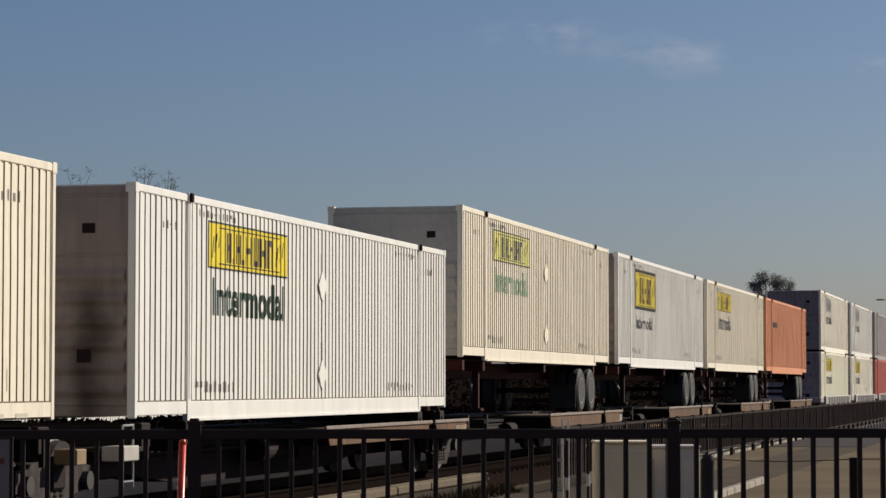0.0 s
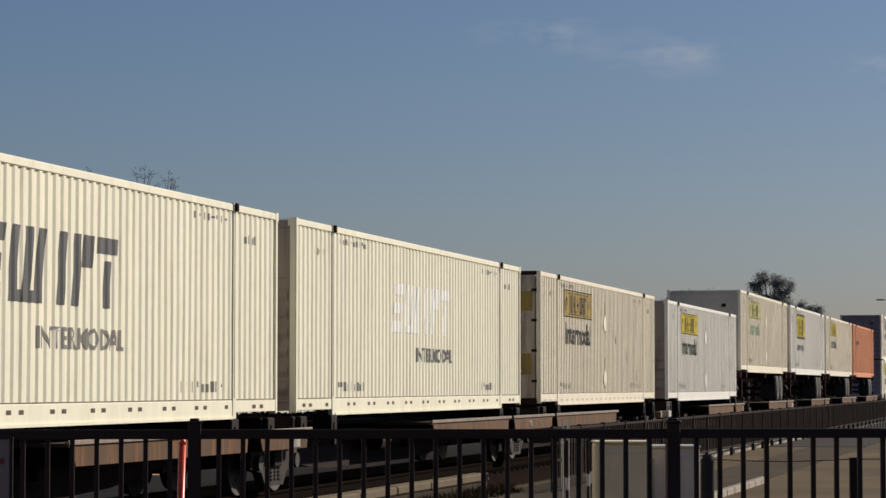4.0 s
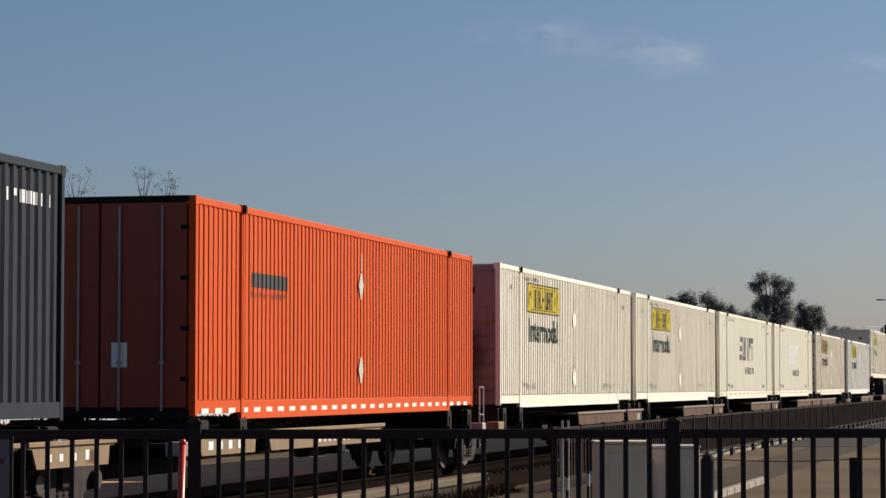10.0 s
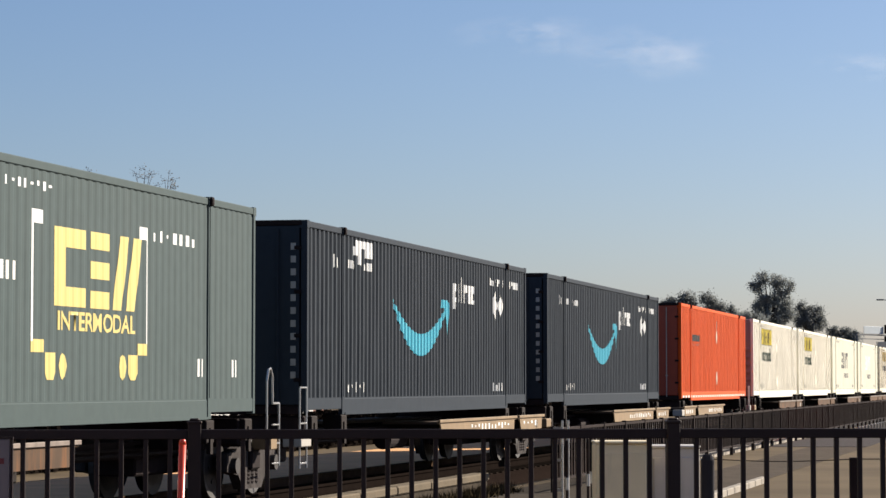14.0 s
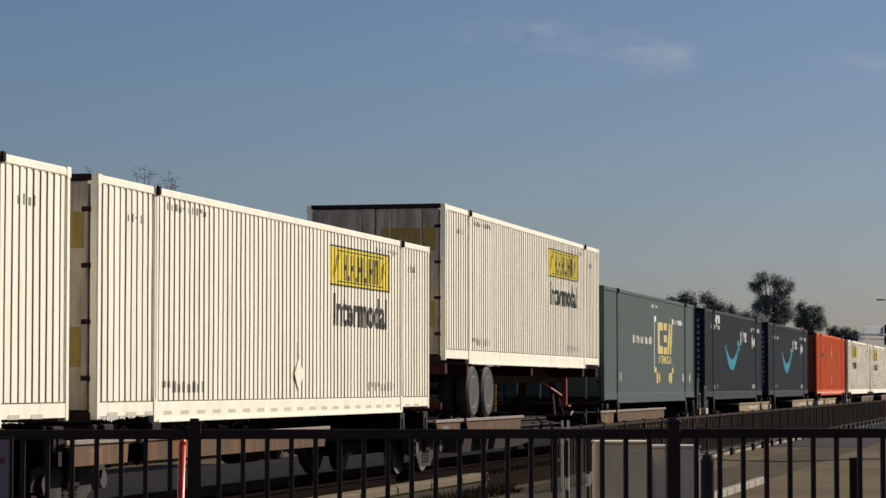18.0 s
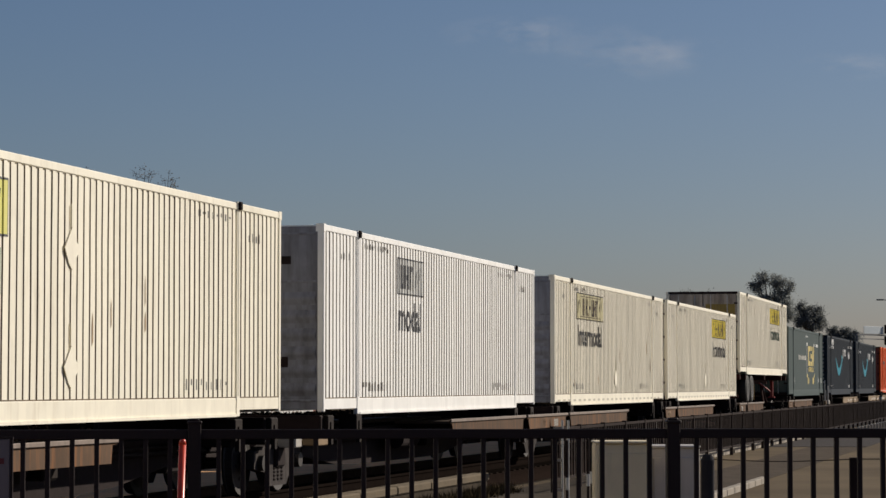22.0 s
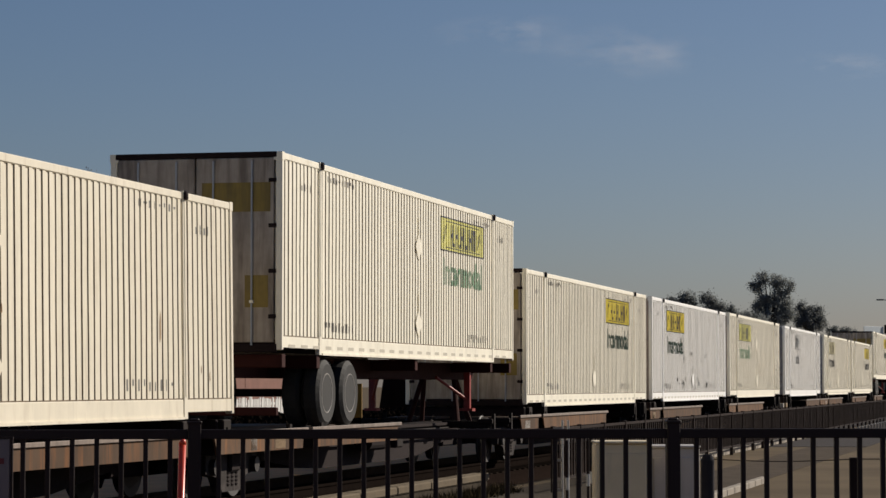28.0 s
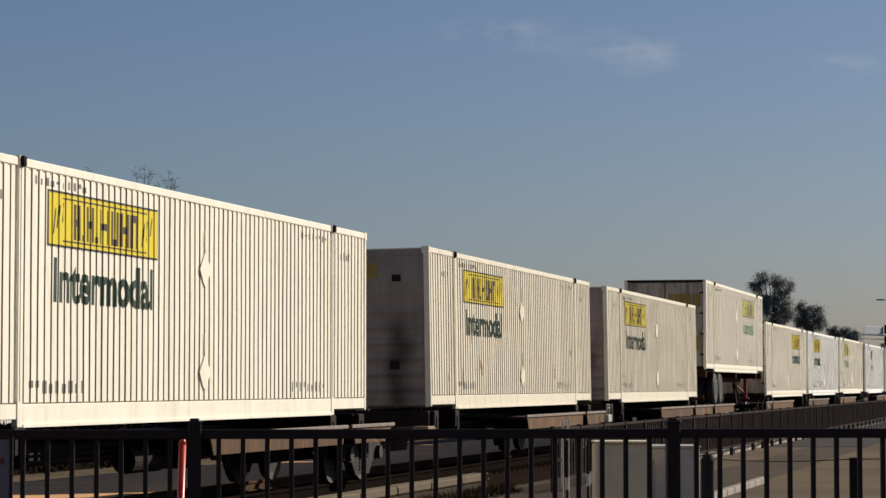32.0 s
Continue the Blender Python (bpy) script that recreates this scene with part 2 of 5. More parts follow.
    "bollard_paint": mat("dark_blue_grey_paint", (0.030, 0.028, 0.033), 0.85, grain=0.2, spec=0.1),
    # dark copy of the chassis red, with the shade under the loads painted in
    "red_shade": mat("shaded_red_steel", (0.045, 0.012, 0.010), 0.8, spec=0.15, grain=0.3),
    "weed": mat("dry_weeds", (0.055, 0.043, 0.025), 0.95, spec=0.0, grain=0.3),
}


for k in ("leaf", "dry_leaf"):                  # thin leaves let light through
    nt = M[k].node_tree
    b = nt.nodes["Principled BSDF"]
    tr, mx = nt.nodes.new("ShaderNodeBsdfTranslucent"), nt.nodes.new("ShaderNodeMixShader")
    nt.links.new(b.inputs["Base Color"].links[0].from_socket, tr.inputs["Color"])
    mx.inputs["Fac"].default_value = 0.5
    nt.links.new(b.outputs[0], mx.inputs[1])
    nt.links.new(tr.outputs[0], mx.inputs[2])
    nt.links.new(mx.outputs[0], nt.nodes["Material Output"].inputs["Surface"])


def soot_run(m, y0, half, top):
    """A dark run of soot down an end wall, ragged at its edges."""
    nt = m.node_tree
    n, ln = nt.nodes, nt.links
    b = n["Principled BSDF"]
    old = b.inputs["Base Color"].links[0].from_socket
    tc, sep = n.new("ShaderNodeTexCoord"), n.new("ShaderNodeSeparateXYZ")
    ln.new(tc.outputs["Object"], sep.inputs[0])
    nz = n.new("ShaderNodeTexNoise")
    nz.inputs["Scale"].default_value, nz.inputs["Detail"].default_value = 2.2, 6.0
    ln.new(tc.outputs["Object"], nz.inputs["Vector"])

    def maths(op, a, c):
        k = n.new("ShaderNodeMath")
        k.operation = op
        for i, v in enumerate((a, c)):
            if isinstance(v, float):
                k.inputs[i].default_value = v
            else:
                ln.new(v, k.inputs[i])
        return k.outputs[0]
    wander = maths("MULTIPLY", maths("SUBTRACT", nz.outputs["Fac"], 0.5), 0.5)
    across = maths("ABSOLUTE", maths("ADD", maths("SUBTRACT", sep.outputs["Y"], y0), wander), 0.0)
    rg, rz = n.new("ShaderNodeMapRange"), n.new("ShaderNodeMapRange")
    rg.interpolation_type = rz.interpolation_type = "SMOOTHSTEP"
    rg.inputs["From Min"].default_value, rg.inputs["From Max"].default_value = half, 0.0
    ln.new(across, rg.inputs["Value"])
    rz.inputs["From Min"].default_value, rz.inputs["From Max"].default_value = top, top - 0.7
    ln.new(sep.outputs["Z"], rz.inputs["Value"])
    mx = n.new("ShaderNodeMix")
    mx.data_type = "RGBA"
    mx.inputs["B"].default_value = (0.030, 0.018, 0.016, 1)
    ln.new(maths("MULTIPLY", maths("MULTIPLY", rg.outputs[0], rz.outputs[0]), 0.85), mx.inputs["Factor"])
    ln.new(old, mx.inputs["A"])
    ln.new(mx.outputs["Result"], b.inputs["Base Color"])


soot_run(M["end_shade_grime"], -0.72, 0.42, 2.0)


# ---- small builders ----
def link(name, bm, material, parent=None, label="", smooth=False):
    me = bpy.data.meshes.new(name)
    if smooth:
        for f in bm.faces:
            f.smooth = True
    bm.to_mesh(me)
    bm.free()
    me.materials.append(M[material] if isinstance(material, str) else material)
    ob = new(name, me)
    if parent:
        ob.parent = parent
    if label:
        ob["label"] = label
    return ob


part = link
_kept = {}


def shared(key, name, make, material, parent, label="", m=None, smooth=False):
    """A part whose mesh is made once per key and material and used again."""
    k = (key, material, RIB[0])
    if k not in _kept:
        ob = link(name, make(), material, parent, label, smooth)
        _kept[k] = ob.data
    else:
        ob = new(name, _kept[k])
        ob.parent = parent
        if label:
            ob["label"] = label
    if m is not None:
        ob.matrix_basis = m
    return ob


def box(bm, x0, x1, y0, y1, z0, z1, bevel=0.0):
    g = bmesh.ops.create_cube(bm, size=1.0, matrix=Matrix.Translation(((x0 + x1) / 2, (y0 + y1) / 2, (z0 + z1) / 2))
                              @ Matrix.Diagonal((x1 - x0, y1 - y0, z1 - z0, 1)))
    if bevel > 0:
        es = {e for v in g["verts"] for e in v.link_edges}
        bmesh.ops.bevel(bm, geom=list(es), offset=bevel, segments=1, affect="EDGES")
    return bm


def boxed(*a, bevel=0.0):
    return box(bmesh.new(), *a, bevel=bevel)


def rod(bm, a, b, r, n=10, r2=None):
    a, b = Vector(a), Vector(b)
    d = b - a
    m = Matrix.Translation((a + b) / 2) @ d.to_track_quat("Z", "Y").to_matrix().to_4x4()
    bmesh.ops.create_cone(bm, cap_ends=True, segments=n, radius1=r, radius2=r if r2 is None else r2, depth=d.length, matrix=m)
    return bm


def disc_profile(bm, prof, n=24, axis="Y"):
    """A turned body: prof is (radius, offset along the axle) pairs."""
    rings = []
    for r, o in prof:
        ring = []
        for i in range(n):
            a = 2 * math.pi * i / n
            c, s = r * math.cos(a), r * math.sin(a)
            ring.append(bm.verts.new((c, o, s)))
        rings.append(ring)
    for p, q in zip(rings, rings[1:]):
        for i in range(n):
            bm.faces.new((p[i], p[(i + 1) % n], q[(i + 1) % n], q[i]))
    bm.faces.new(rings[0])
    bm.faces.new(list(reversed(rings[-1])))
    bmesh.ops.recalc_face_normals(bm, faces=bm.faces)
    return bm


def thing(name, label, category, group="", kind=""):
    return tagged(new(name), label, category, group, kind)


# ---- the train's run ----
KNOT_V = [10.98, 10.86, 10.962, 11.051, 11.085, 11.211, 11.336, 11.447, 11.514]    # m/s, every 4 s


def run(t):
    """Metres the train has gone at t seconds."""
    d, k = 0.0, 0
    while t > 4 * (k + 1) and k < 7:
        d += 2 * (KNOT_V[k] + KNOT_V[k + 1])
        k += 1
    u = t - 4 * k
    return d + KNOT_V[k] * u + (KNOT_V[k + 1] - KNOT_V[k]) * u * u / 8


ROW_TIMES = [2.0 * i for i in range(17)]
moving = []                                    # (thing, s of its origin at t = 0, z, lean)
rolling = []                                   # (wheelset, radius, s at t = 0)


def ride(ob, s0, z, lean=0.0):
    ob.matrix_basis = along(s0 + HALF * D_X / D_Y, FACE + HALF, z, 0.0, lean)
    moving.append((ob, s0, z, lean))


# ---- containers ----
LEN, HIGH = 16.15, 2.88
RIB = [(1.0, "groove", 0)]                     # depth, kind and seed of the ribs of the load in hand
X0 = -LEN / 2
POST = 6.095
DEPTHS = {"groove": 0.0140, "trapezoid": 0.030, "soft": 0.021}


def chance(k, seed=0):
    return (math.sin(k * 12.9898 + seed * 78.233) * 43758.5453) % 1.0


def rib_edges(k):
    """Offsets within rib k at which its sheet bends, the pitch of the ribs and the depth of this one."""
    deep, kind, seed = RIB[0]
    d = DEPTHS[kind] * deep
    if kind == "groove":
        a = 0.100 + 0.012 * (chance(k, seed) - 0.5)
        return (0.0, a, a + 0.006, 0.189), 0.194, d * (0.86 + 0.28 * chance(k, seed + 3))
    return (0.0, 0.075, 0.120, 0.185), 0.230, d


def rib_at(x):
    return math.floor((x - X0) / rib_edges(0)[1] + 1e-6)


def wave(x):
    """How far the sheet lies behind the rails' outer face at x."""
    k = rib_at(x)
    (o, a, b, c), pitch, d = rib_edges(k)
    w = x - X0 - k * pitch
    if w <= a:
        return 0.012
    if w < b:
        return 0.012 + d * (w - a) / (b - a)
    if w <= c:
        return 0.012 + d
    return 0.012 + max(0.0, d * (pitch - w) / (pitch - c))


def dent(x, z):
    """Shallow dents and waves of the thin sheet."""
    return 0.0045 * noise.noise(Vector((x * 1.3, z * 1.1, 7.0 * RIB[0][2])))


def breaks(x0, x1):
    out = []
    pitch = rib_edges(0)[1]
    for k in range(rib_at(x0) - 1, rib_at(x1) + 2):
        for o in rib_edges(k)[0]:
            x = X0 + k * pitch + o
            if x0 + 1e-4 < x < x1 - 1e-4:
                out.append(x)
    return out


def sheet(x0, x1, z0, z1, side=-1):
    """Corrugated wall between x0 and x1, on the near (-1) or the far (1) side."""
    vs, fs, tone = [], [], []
    xs = [x0] + breaks(x0, x1) + [x1]
    rows = [z0 + (z1 - z0) * i / 7 for i in range(8)] if side < 0 else [z0, z1]

    def at(x, z):
        sway = 0.003 * math.sin(2.1 * z + 6.28 * chance(rib_at(x), 5)) if side < 0 and x0 < x < x1 else 0.0
        return (x + sway, side * (HALF - wave(x) - dent(x, z)), z)
    m = len(rows)
    for x in xs:
        vs += [at(x, z) for z in rows]
    for j, (a, b) in enumerate(zip(xs, xs[1:])):
        deep = wave(a + 1e-5) > wave(b - 1e-5) + 1e-4    # the rear-facing step, coloured dark for its shade as well as dirt
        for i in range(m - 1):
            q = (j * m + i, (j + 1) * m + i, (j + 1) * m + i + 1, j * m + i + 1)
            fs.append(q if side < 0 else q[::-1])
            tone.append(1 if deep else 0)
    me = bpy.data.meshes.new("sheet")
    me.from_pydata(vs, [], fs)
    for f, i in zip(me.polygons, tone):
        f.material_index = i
    bm = bmesh.new()
    bm.from_mesh(me)
    bpy.data.meshes.remove(me)
    return bm


def conform(bm, proud=0.004):
    """Lays a flat shape drawn in x and z on the near corrugated wall."""
    xs = [v.co.x for v in bm.verts]
    for x in breaks(min(xs), max(xs)):
        bmesh.ops.bisect_plane(bm, geom=list(bm.verts) + list(bm.edges) + list(bm.faces), plane_co=(x, 0, 0), plane_no=(1, 0, 0), dist=1e-5)
    for v in bm.verts:
        v.co.y = -HALF + wave(v.co.x) + dent(v.co.x, v.co.z) - proud
    return bm


def flat(*quads):
    """Flat shapes in x and z, each a list of corners."""
    bm = bmesh.new()
    for q in quads:
        bm.faces.new([bm.verts.new((x, 0, z)) for x, z in q])
    for f in bm.faces:
        f.normal_update()
        if f.normal.y > 0:
            f.normal_flip()
    return bm


def rect(x0, x1, z0, z1, slant=0.0):
    return [(x0, z0), (x1, z0), (x1 + slant, z1), (x0 + slant, z1)]


def words(text, x0, x1, z0, z1, bold=0.0, shear=0.0):
    """Lettering in the built-in font, fitted to the box in x and z."""
    cu = bpy.data.curves.new("lettering", "FONT")
    cu.body, cu.offset, cu.shear, cu.resolution_u = text, bold, shear, 3
    ob = new("lettering", cu)
    me = bpy.data.meshes.new_from_object(ob.evaluated_get(bpy.context.evaluated_depsgraph_get()))
    bm = bmesh.new()
    bm.from_mesh(me)
    bpy.data.objects.remove(ob)
    bpy.data.meshes.remove(me)
    ax, bx = min(v.co.x for v in bm.verts), max(v.co.x for v in bm.verts)
    ay, by = min(v.co.y for v in bm.verts), max(v.co.y for v in bm.verts)
    for v in bm.verts:
        v.co = Vector((x0 + (v.co.x - ax) / (bx - ax) * (x1 - x0), 0, z0 + (v.co.y - ay) / (by - ay) * (z1 - z0)))
    for f in bm.faces:
        f.normal_update()
        if f.normal.y > 0:
            f.normal_flip()
    return bm


def bars(x0, x1, z0, z1, n, seed=1):
    """A row of plain bars in place of small writing."""
    rnd = random.Random(seed)
    w = (x1 - x0) / n
    return flat(*[rect(x0 + i * w, x0 + i * w + w * rnd.uniform(0.22, 0.5), z0 + (z1 - z0) * rnd.choice((0, 0, 0, 0.45)), z1 - (z1 - z0) * rnd.choice((0, 0, 0.25))) for i in range(n)])


def plate(*outlines):
    """Thin flat plates riveted over the corrugation, drawn in x and z."""
    bm = flat(*outlines)
    for v in bm.verts:
        v.co.y = -HALF + 0.004
    g = bmesh.ops.extrude_face_region(bm, geom=list(bm.faces))
    for v in g["geom"]:
        if isinstance(v, bmesh.types.BMVert):
            v.co.y = -HALF - 0.006
    bmesh.ops.recalc_face_normals(bm, faces=bm.faces)
    return bm


def hump(z0, z1, deep=0.036, n=8):
    """A rounded rib across the end wall, fading into it at both edges."""
    bm = bmesh.new()
    rows = []
    for i in range(n + 1):
        u = i / n
        x = X0 + 0.0105 - deep * 0.5 * (1 - math.cos(2 * math.pi * u))
        rows.append([bm.verts.new((x, y, z0 + (z1 - z0) * u)) for y in (-HALF + 0.13, HALF - 0.13)])
    for p, q in zip(rows, rows[1:]):
        bm.faces.new((p[0], q[0], q[1], p[1]))
    bmesh.ops.recalc_face_normals(bm, faces=bm.faces)
    return bm


RAIL_B, RAIL_T = 0.248, 0.10


def container(label, paint, s_front, z, sign="", sign_at="rear", letters="dark_green", end="plain", lean=0.0, extra=None,
              category="container", diamonds=True, tape=False, marks="pencil", head="steel_dark", rib=(1.0, "groove"), half=False, strips=False, tall=False, raised=0.0, seed=0):
    c = thing("container", label, category, "containers on the train")
    h = HIGH
    RIB[0] = (*rib, seed)
    for side, nm in ((-1, "near"), (1, "far")):
        for k, (a, b) in enumerate(((X0 + 0.09, -POST - 0.07), (-POST + 0.07, POST - 0.07), (POST + 0.07, -X0 - 0.09))):
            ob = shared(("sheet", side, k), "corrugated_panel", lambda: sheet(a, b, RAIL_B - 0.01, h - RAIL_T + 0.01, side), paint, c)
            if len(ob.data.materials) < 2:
                ob.data.materials.append(M["groove_shade_red" if "orange" in paint else paint if paint in ("slate", "green_grey", "red", "dull_grey", "ivory") else "groove_shade_deep" if paint in ("bright", "chalk") else "groove_shade_dirt"])
        for x in (-POST, POST):
            shared(("post", side, x), "lifting_post", lambda: box(box(boxed(x - 0.07, x + 0.07, *sorted((side * (HALF - 0.06), side * (HALF + 0.008))), 0.0, h, bevel=0.006),
                   x - 0.075, x + 0.075, *sorted((side * (HALF - 0.08), side * (HALF + 0.016))), h - 0.10, h + 0.012), x - 0.02, x + 0.02, *sorted((side * (HALF - 0.04), side * (HALF + 0.016))), 0.28, h - 0.1), paint, c)
            shared(("cast", side, x), "lifting_casting", lambda: box(boxed(x - 0.05, x + 0.05, side * HALF - 0.05, side * HALF + 0.03, h - 0.10, h + 0.014, bevel=0.012),
                   x - 0.025, x + 0.025, side * HALF - 0.055, side * HALF + 0.036, h - 0.08, h - 0.02), head, c)
        shared(("toprail", side), "top_rail", lambda: boxed(X0 + 0.08, -X0 - 0.08, side * (HALF - 0.035) - 0.035, side * (HALF - 0.035) + 0.035, h - RAIL_T, h, bevel=0.012), paint, c)
        shared(("botrail", side), "bottom_rail", lambda: box(box(box(boxed(-POST + 0.08, POST - 0.08, side * (HALF - 0.03) - 0.03, side * (HALF - 0.03) + 0.03, 0.0, RAIL_B, bevel=0.008),
               X0 + 0.1, -POST - 0.08, side * (HALF - 0.03) - 0.026, side * (HALF - 0.03) + 0.026, 0.09, RAIL_B), POST + 0.08, -X0 - 0.1, side * (HALF - 0.03) - 0.026, side * (HALF - 0.03) + 0.026, 0.09, RAIL_B),
               -POST + 0.08, POST - 0.08, side * (HALF - 0.005) - 0.022, side * (HALF - 0.005) + 0.022, -0.002, 0.034), paint, c)
        if side < 0:                             # strip that paints the shadow line, with its dirt, over the bottom rail
            shared("seam", "bottom_seam", lambda: boxed(X0 + 0.1, -X0 - 0.1, -HALF + 0.0085, -HALF + 0.04, RAIL_B - 0.002, RAIL_B + 0.016), paint if paint in ("slate", "green_grey") else "groove_shade_red" if "orange" in paint else "groove_shade_deep", c)
        for x in (X0 + 0.05, -X0 - 0.05):
            shared(("corner", side, x), "corner_post", lambda: box(boxed(x - 0.05, x + 0.05, side * (HALF - 0.05) - 0.05, side * (HALF - 0.05) + 0.05, 0.05, h, bevel=0.012),
                   x - 0.06, x + 0.06, side * (HALF - 0.06) - 0.065, side * (HALF - 0.06) + 0.065, h - 0.11, h + 0.008), paint, c)
    shared("roof", "roof", lambda: boxed(X0 + 0.04, -X0 - 0.04, -HALF + 0.05, HALF - 0.05, h - 0.05, h - 0.01), paint, c)
    shared("floor", "floor", lambda: boxed(X0 + 0.04, -X0 - 0.04, -HALF + 0.06, HALF - 0.06, 0.12, 0.2), "steel_dark", c)
    shared("front", "front_wall", lambda: boxed(-X0 - 0.06, -X0 - 0.01, -HALF + 0.09, HALF - 0.09, 0.08, h - 0.03), paint, c)
    # the rear end
    if end.startswith("plain"):
        def ribs():
            return boxed(X0 + 0.01, X0 + 0.05, -HALF + 0.1, HALF - 0.1, 0.08, h - 0.03)
        soil = {"plain_pale": "end_grey", "plain_blue": "end_blue"}.get(end, "end_shade_grime")
        wall = shared("end_ribbed", "end_wall", ribs, soil, c, "dusty grey end wall" if end == "plain_pale" else "dusty blue-grey end wall" if end == "plain_blue" else "end wall coloured darker for its shade, with soot stains")
        for i in range(6):
            zz = 0.28 + i * 0.275
            shared(("rib", i), "end_rib", lambda: hump(zz, zz + 0.21), soil, wall, smooth=True)
        shared("end_plate", "end_plate", lambda: boxed(X0 - 0.006, X0 + 0.012, -HALF + 0.52, -HALF + 0.68, 2.28, 2.40), "steel_dark", wall)
        shared("end_socket", "end_socket", lambda: boxed(X0 - 0.006, X0 + 0.012, -HALF + 0.56, -HALF + 0.74, 0.72, 0.90, bevel=0.004), "steel_dark", wall)
        for zz in (0.2, 2.0, 2.72):
            shared(("end_bar", zz), "end_bar", lambda: boxed(X0 - 0.004, X0 + 0.014, -HALF + 0.12, HALF - 0.12, zz, zz + 0.035, bevel=0.006), soil, wall)
        if end == "plain_sign":
            shared("end_board", "end_board", lambda: boxed(X0 - 0.006, X0 + 0.012, -0.35, HALF - 0.25, h - 0.54, h - 0.27), "door_film", wall)
    else:
        for sgn in (-1, 1):
            shared(("leaf", sgn), "door_leaf", lambda: boxed(X0 - 0.01, X0 + 0.045, *sorted((sgn * 0.012, sgn * (HALF - 0.12))), 0.16, h - 0.075, bevel=0.01), {"orange": "orange_door_shade", "slate": "slate", "green_grey": "green_grey"}.get(paint, "door_pale"), c)
            for yy in (0.28, 0.86):
                shared(("lock", sgn, yy), "lock_rod", lambda: box(rod(bmesh.new(), (X0 - 0.04, sgn * yy, 0.12), (X0 - 0.04, sgn * yy, h - 0.12), 0.015, 8),
                       X0 - 0.055, X0 - 0.01, sgn * yy - 0.03, sgn * yy + 0.03, 0.72, 0.76), "slate" if paint == "slate" else ("end_grey" if "orange" in paint else "galv"), c)
            for zz in (0.5, 1.15, 1.8, 2.45):
                shared(("hinge", sgn, zz), "hinge", lambda: boxed(X0 - 0.018, X0 + 0.02, *sorted((sgn * (HALF - 0.2), sgn * (HALF - 0.085))), zz, zz + 0.06, bevel=0.008), "steel_dark", c)
        shared("header", "door_header", lambda: boxed(X0 - 0.02, X0 + 0.05, -HALF + 0.08, HALF - 0.08, h - 0.07, h + 0.01, bevel=0.01), head, c)
        shared("doorsill", "door_sill", lambda: boxed(X0 - 0.02, X0 + 0.05, -HALF + 0.08, HALF - 0.08, 0.02, 0.14, bevel=0.01), head, c)
        if marks == "":
            shared("doorlabel", "door_label", lambda: boxed(X0 - 0.016, X0 - 0.008, -0.38, -0.17, 0.68, 1.0), "white_letter", c, "small pale label")
        if end == "sign":
            shared("doorsign", "door_sign", lambda: boxed(X0 - 0.016, X0 - 0.008, -1.13, -0.1, 2.03, 2.45), "door_film", c)
            shared("doorsign2", "door_notice", lambda: boxed(X0 - 0.016, X0 - 0.008, -1.1, -0.75, 0.66, 1.12), "door_film", c)
    # markings
    if sign:
        a = X0 + 2.75 if sign_at == "rear" else -X0 - 6.35
        w0 = 1.75 if half else 0.0
        k = 1.72 if tall else 1.0                # a taller board on one container

        def zs(z):
            return h - 0.28 - (h - 0.28 - z) * k
        board = shared(("sign", sign_at, half, tall), "sign_board", lambda: conform(flat(rect(a + w0, a + 3.6, zs(h - 0.90), h - 0.28)), 0.003), sign, c, "corrugated yellow company board" if "yellow" in sign else "")
        ink = "black" if sign in ("yellow", "tan_sign", "wan_yellow") else "grey_letter"
        e = 0.05 * k if tall else 0.024
        shared(("frame", sign_at, half, tall), "sign_border", lambda: conform(flat(rect(a + w0, a + 3.6, h - 0.28 - e, h - 0.28), rect(a + w0, a + 3.6, zs(h - 0.90), zs(h - 0.90) + e), rect(a + w0, a + w0 + e * 1.5, zs(h - 0.90) + e, h - 0.28 - e),
               rect(a + 3.6 - e * 1.5, a + 3.6, zs(h - 0.90) + e, h - 0.28 - e)), 0.006), ink, board)
        brown = "brown_ink" if ink == "black" else ink
        x = a + 0.78
        for i, wd in enumerate((0.2, 0.05, 0.22, 0.05, 0.28, 0.24, 0.28, 0.24)):
            z0, z1 = h - 0.80, h - 0.40
            if wd < 0.1:
                q = [rect(x, x + 0.06, z0, z0 + 0.07)]
            else:                                # plain uprights, some with a foot or a head
                q = [rect(x, x + 0.07, z0, z1), rect(x + wd - 0.065, x + wd, z0, z1)]
                q.append(rect(x + 0.07, x + wd - 0.065, *((z0, z0 + 0.08) if i % 4 == 1 else (z0 + 0.16, z0 + 0.24) if i % 2 == 0 else (z1 - 0.09, z1))))
            x += wd + 0.075
            q = [[(px, zs(pz)) for px, pz in g] for g in q]
            if half and i < 5:
                continue
            shared(("blocks", sign_at, tall, i), "sign_block", lambda: conform(flat(*q), 0.006), brown, board)
        if not half:
            for zz in (h - 0.362, h - 0.836):
                shared(("line", sign_at, tall, zz), "sign_scroll_line", lambda: conform(flat(rect(a + 0.45, a + 3.2, zs(zz), zs(zz) + 0.016)), 0.006), brown, board)
        for e, x in enumerate((a + 0.16, a + 3.02)):
            if half and e == 0:
                continue
            for i in range(3):
                shared(("scroll", sign_at, tall, e, i), "sign_ornament", lambda: conform(flat(rect(x + i * 0.13, x + i * 0.13 + 0.028, zs(h - 0.76 + 0.07 * i), zs(h - 0.48 + 0.04 * i), 0.06)), 0.006), ink, board)
        wz = (h - 1.86, h - 1.52) if tall else (h - 1.52, h - 1.02)
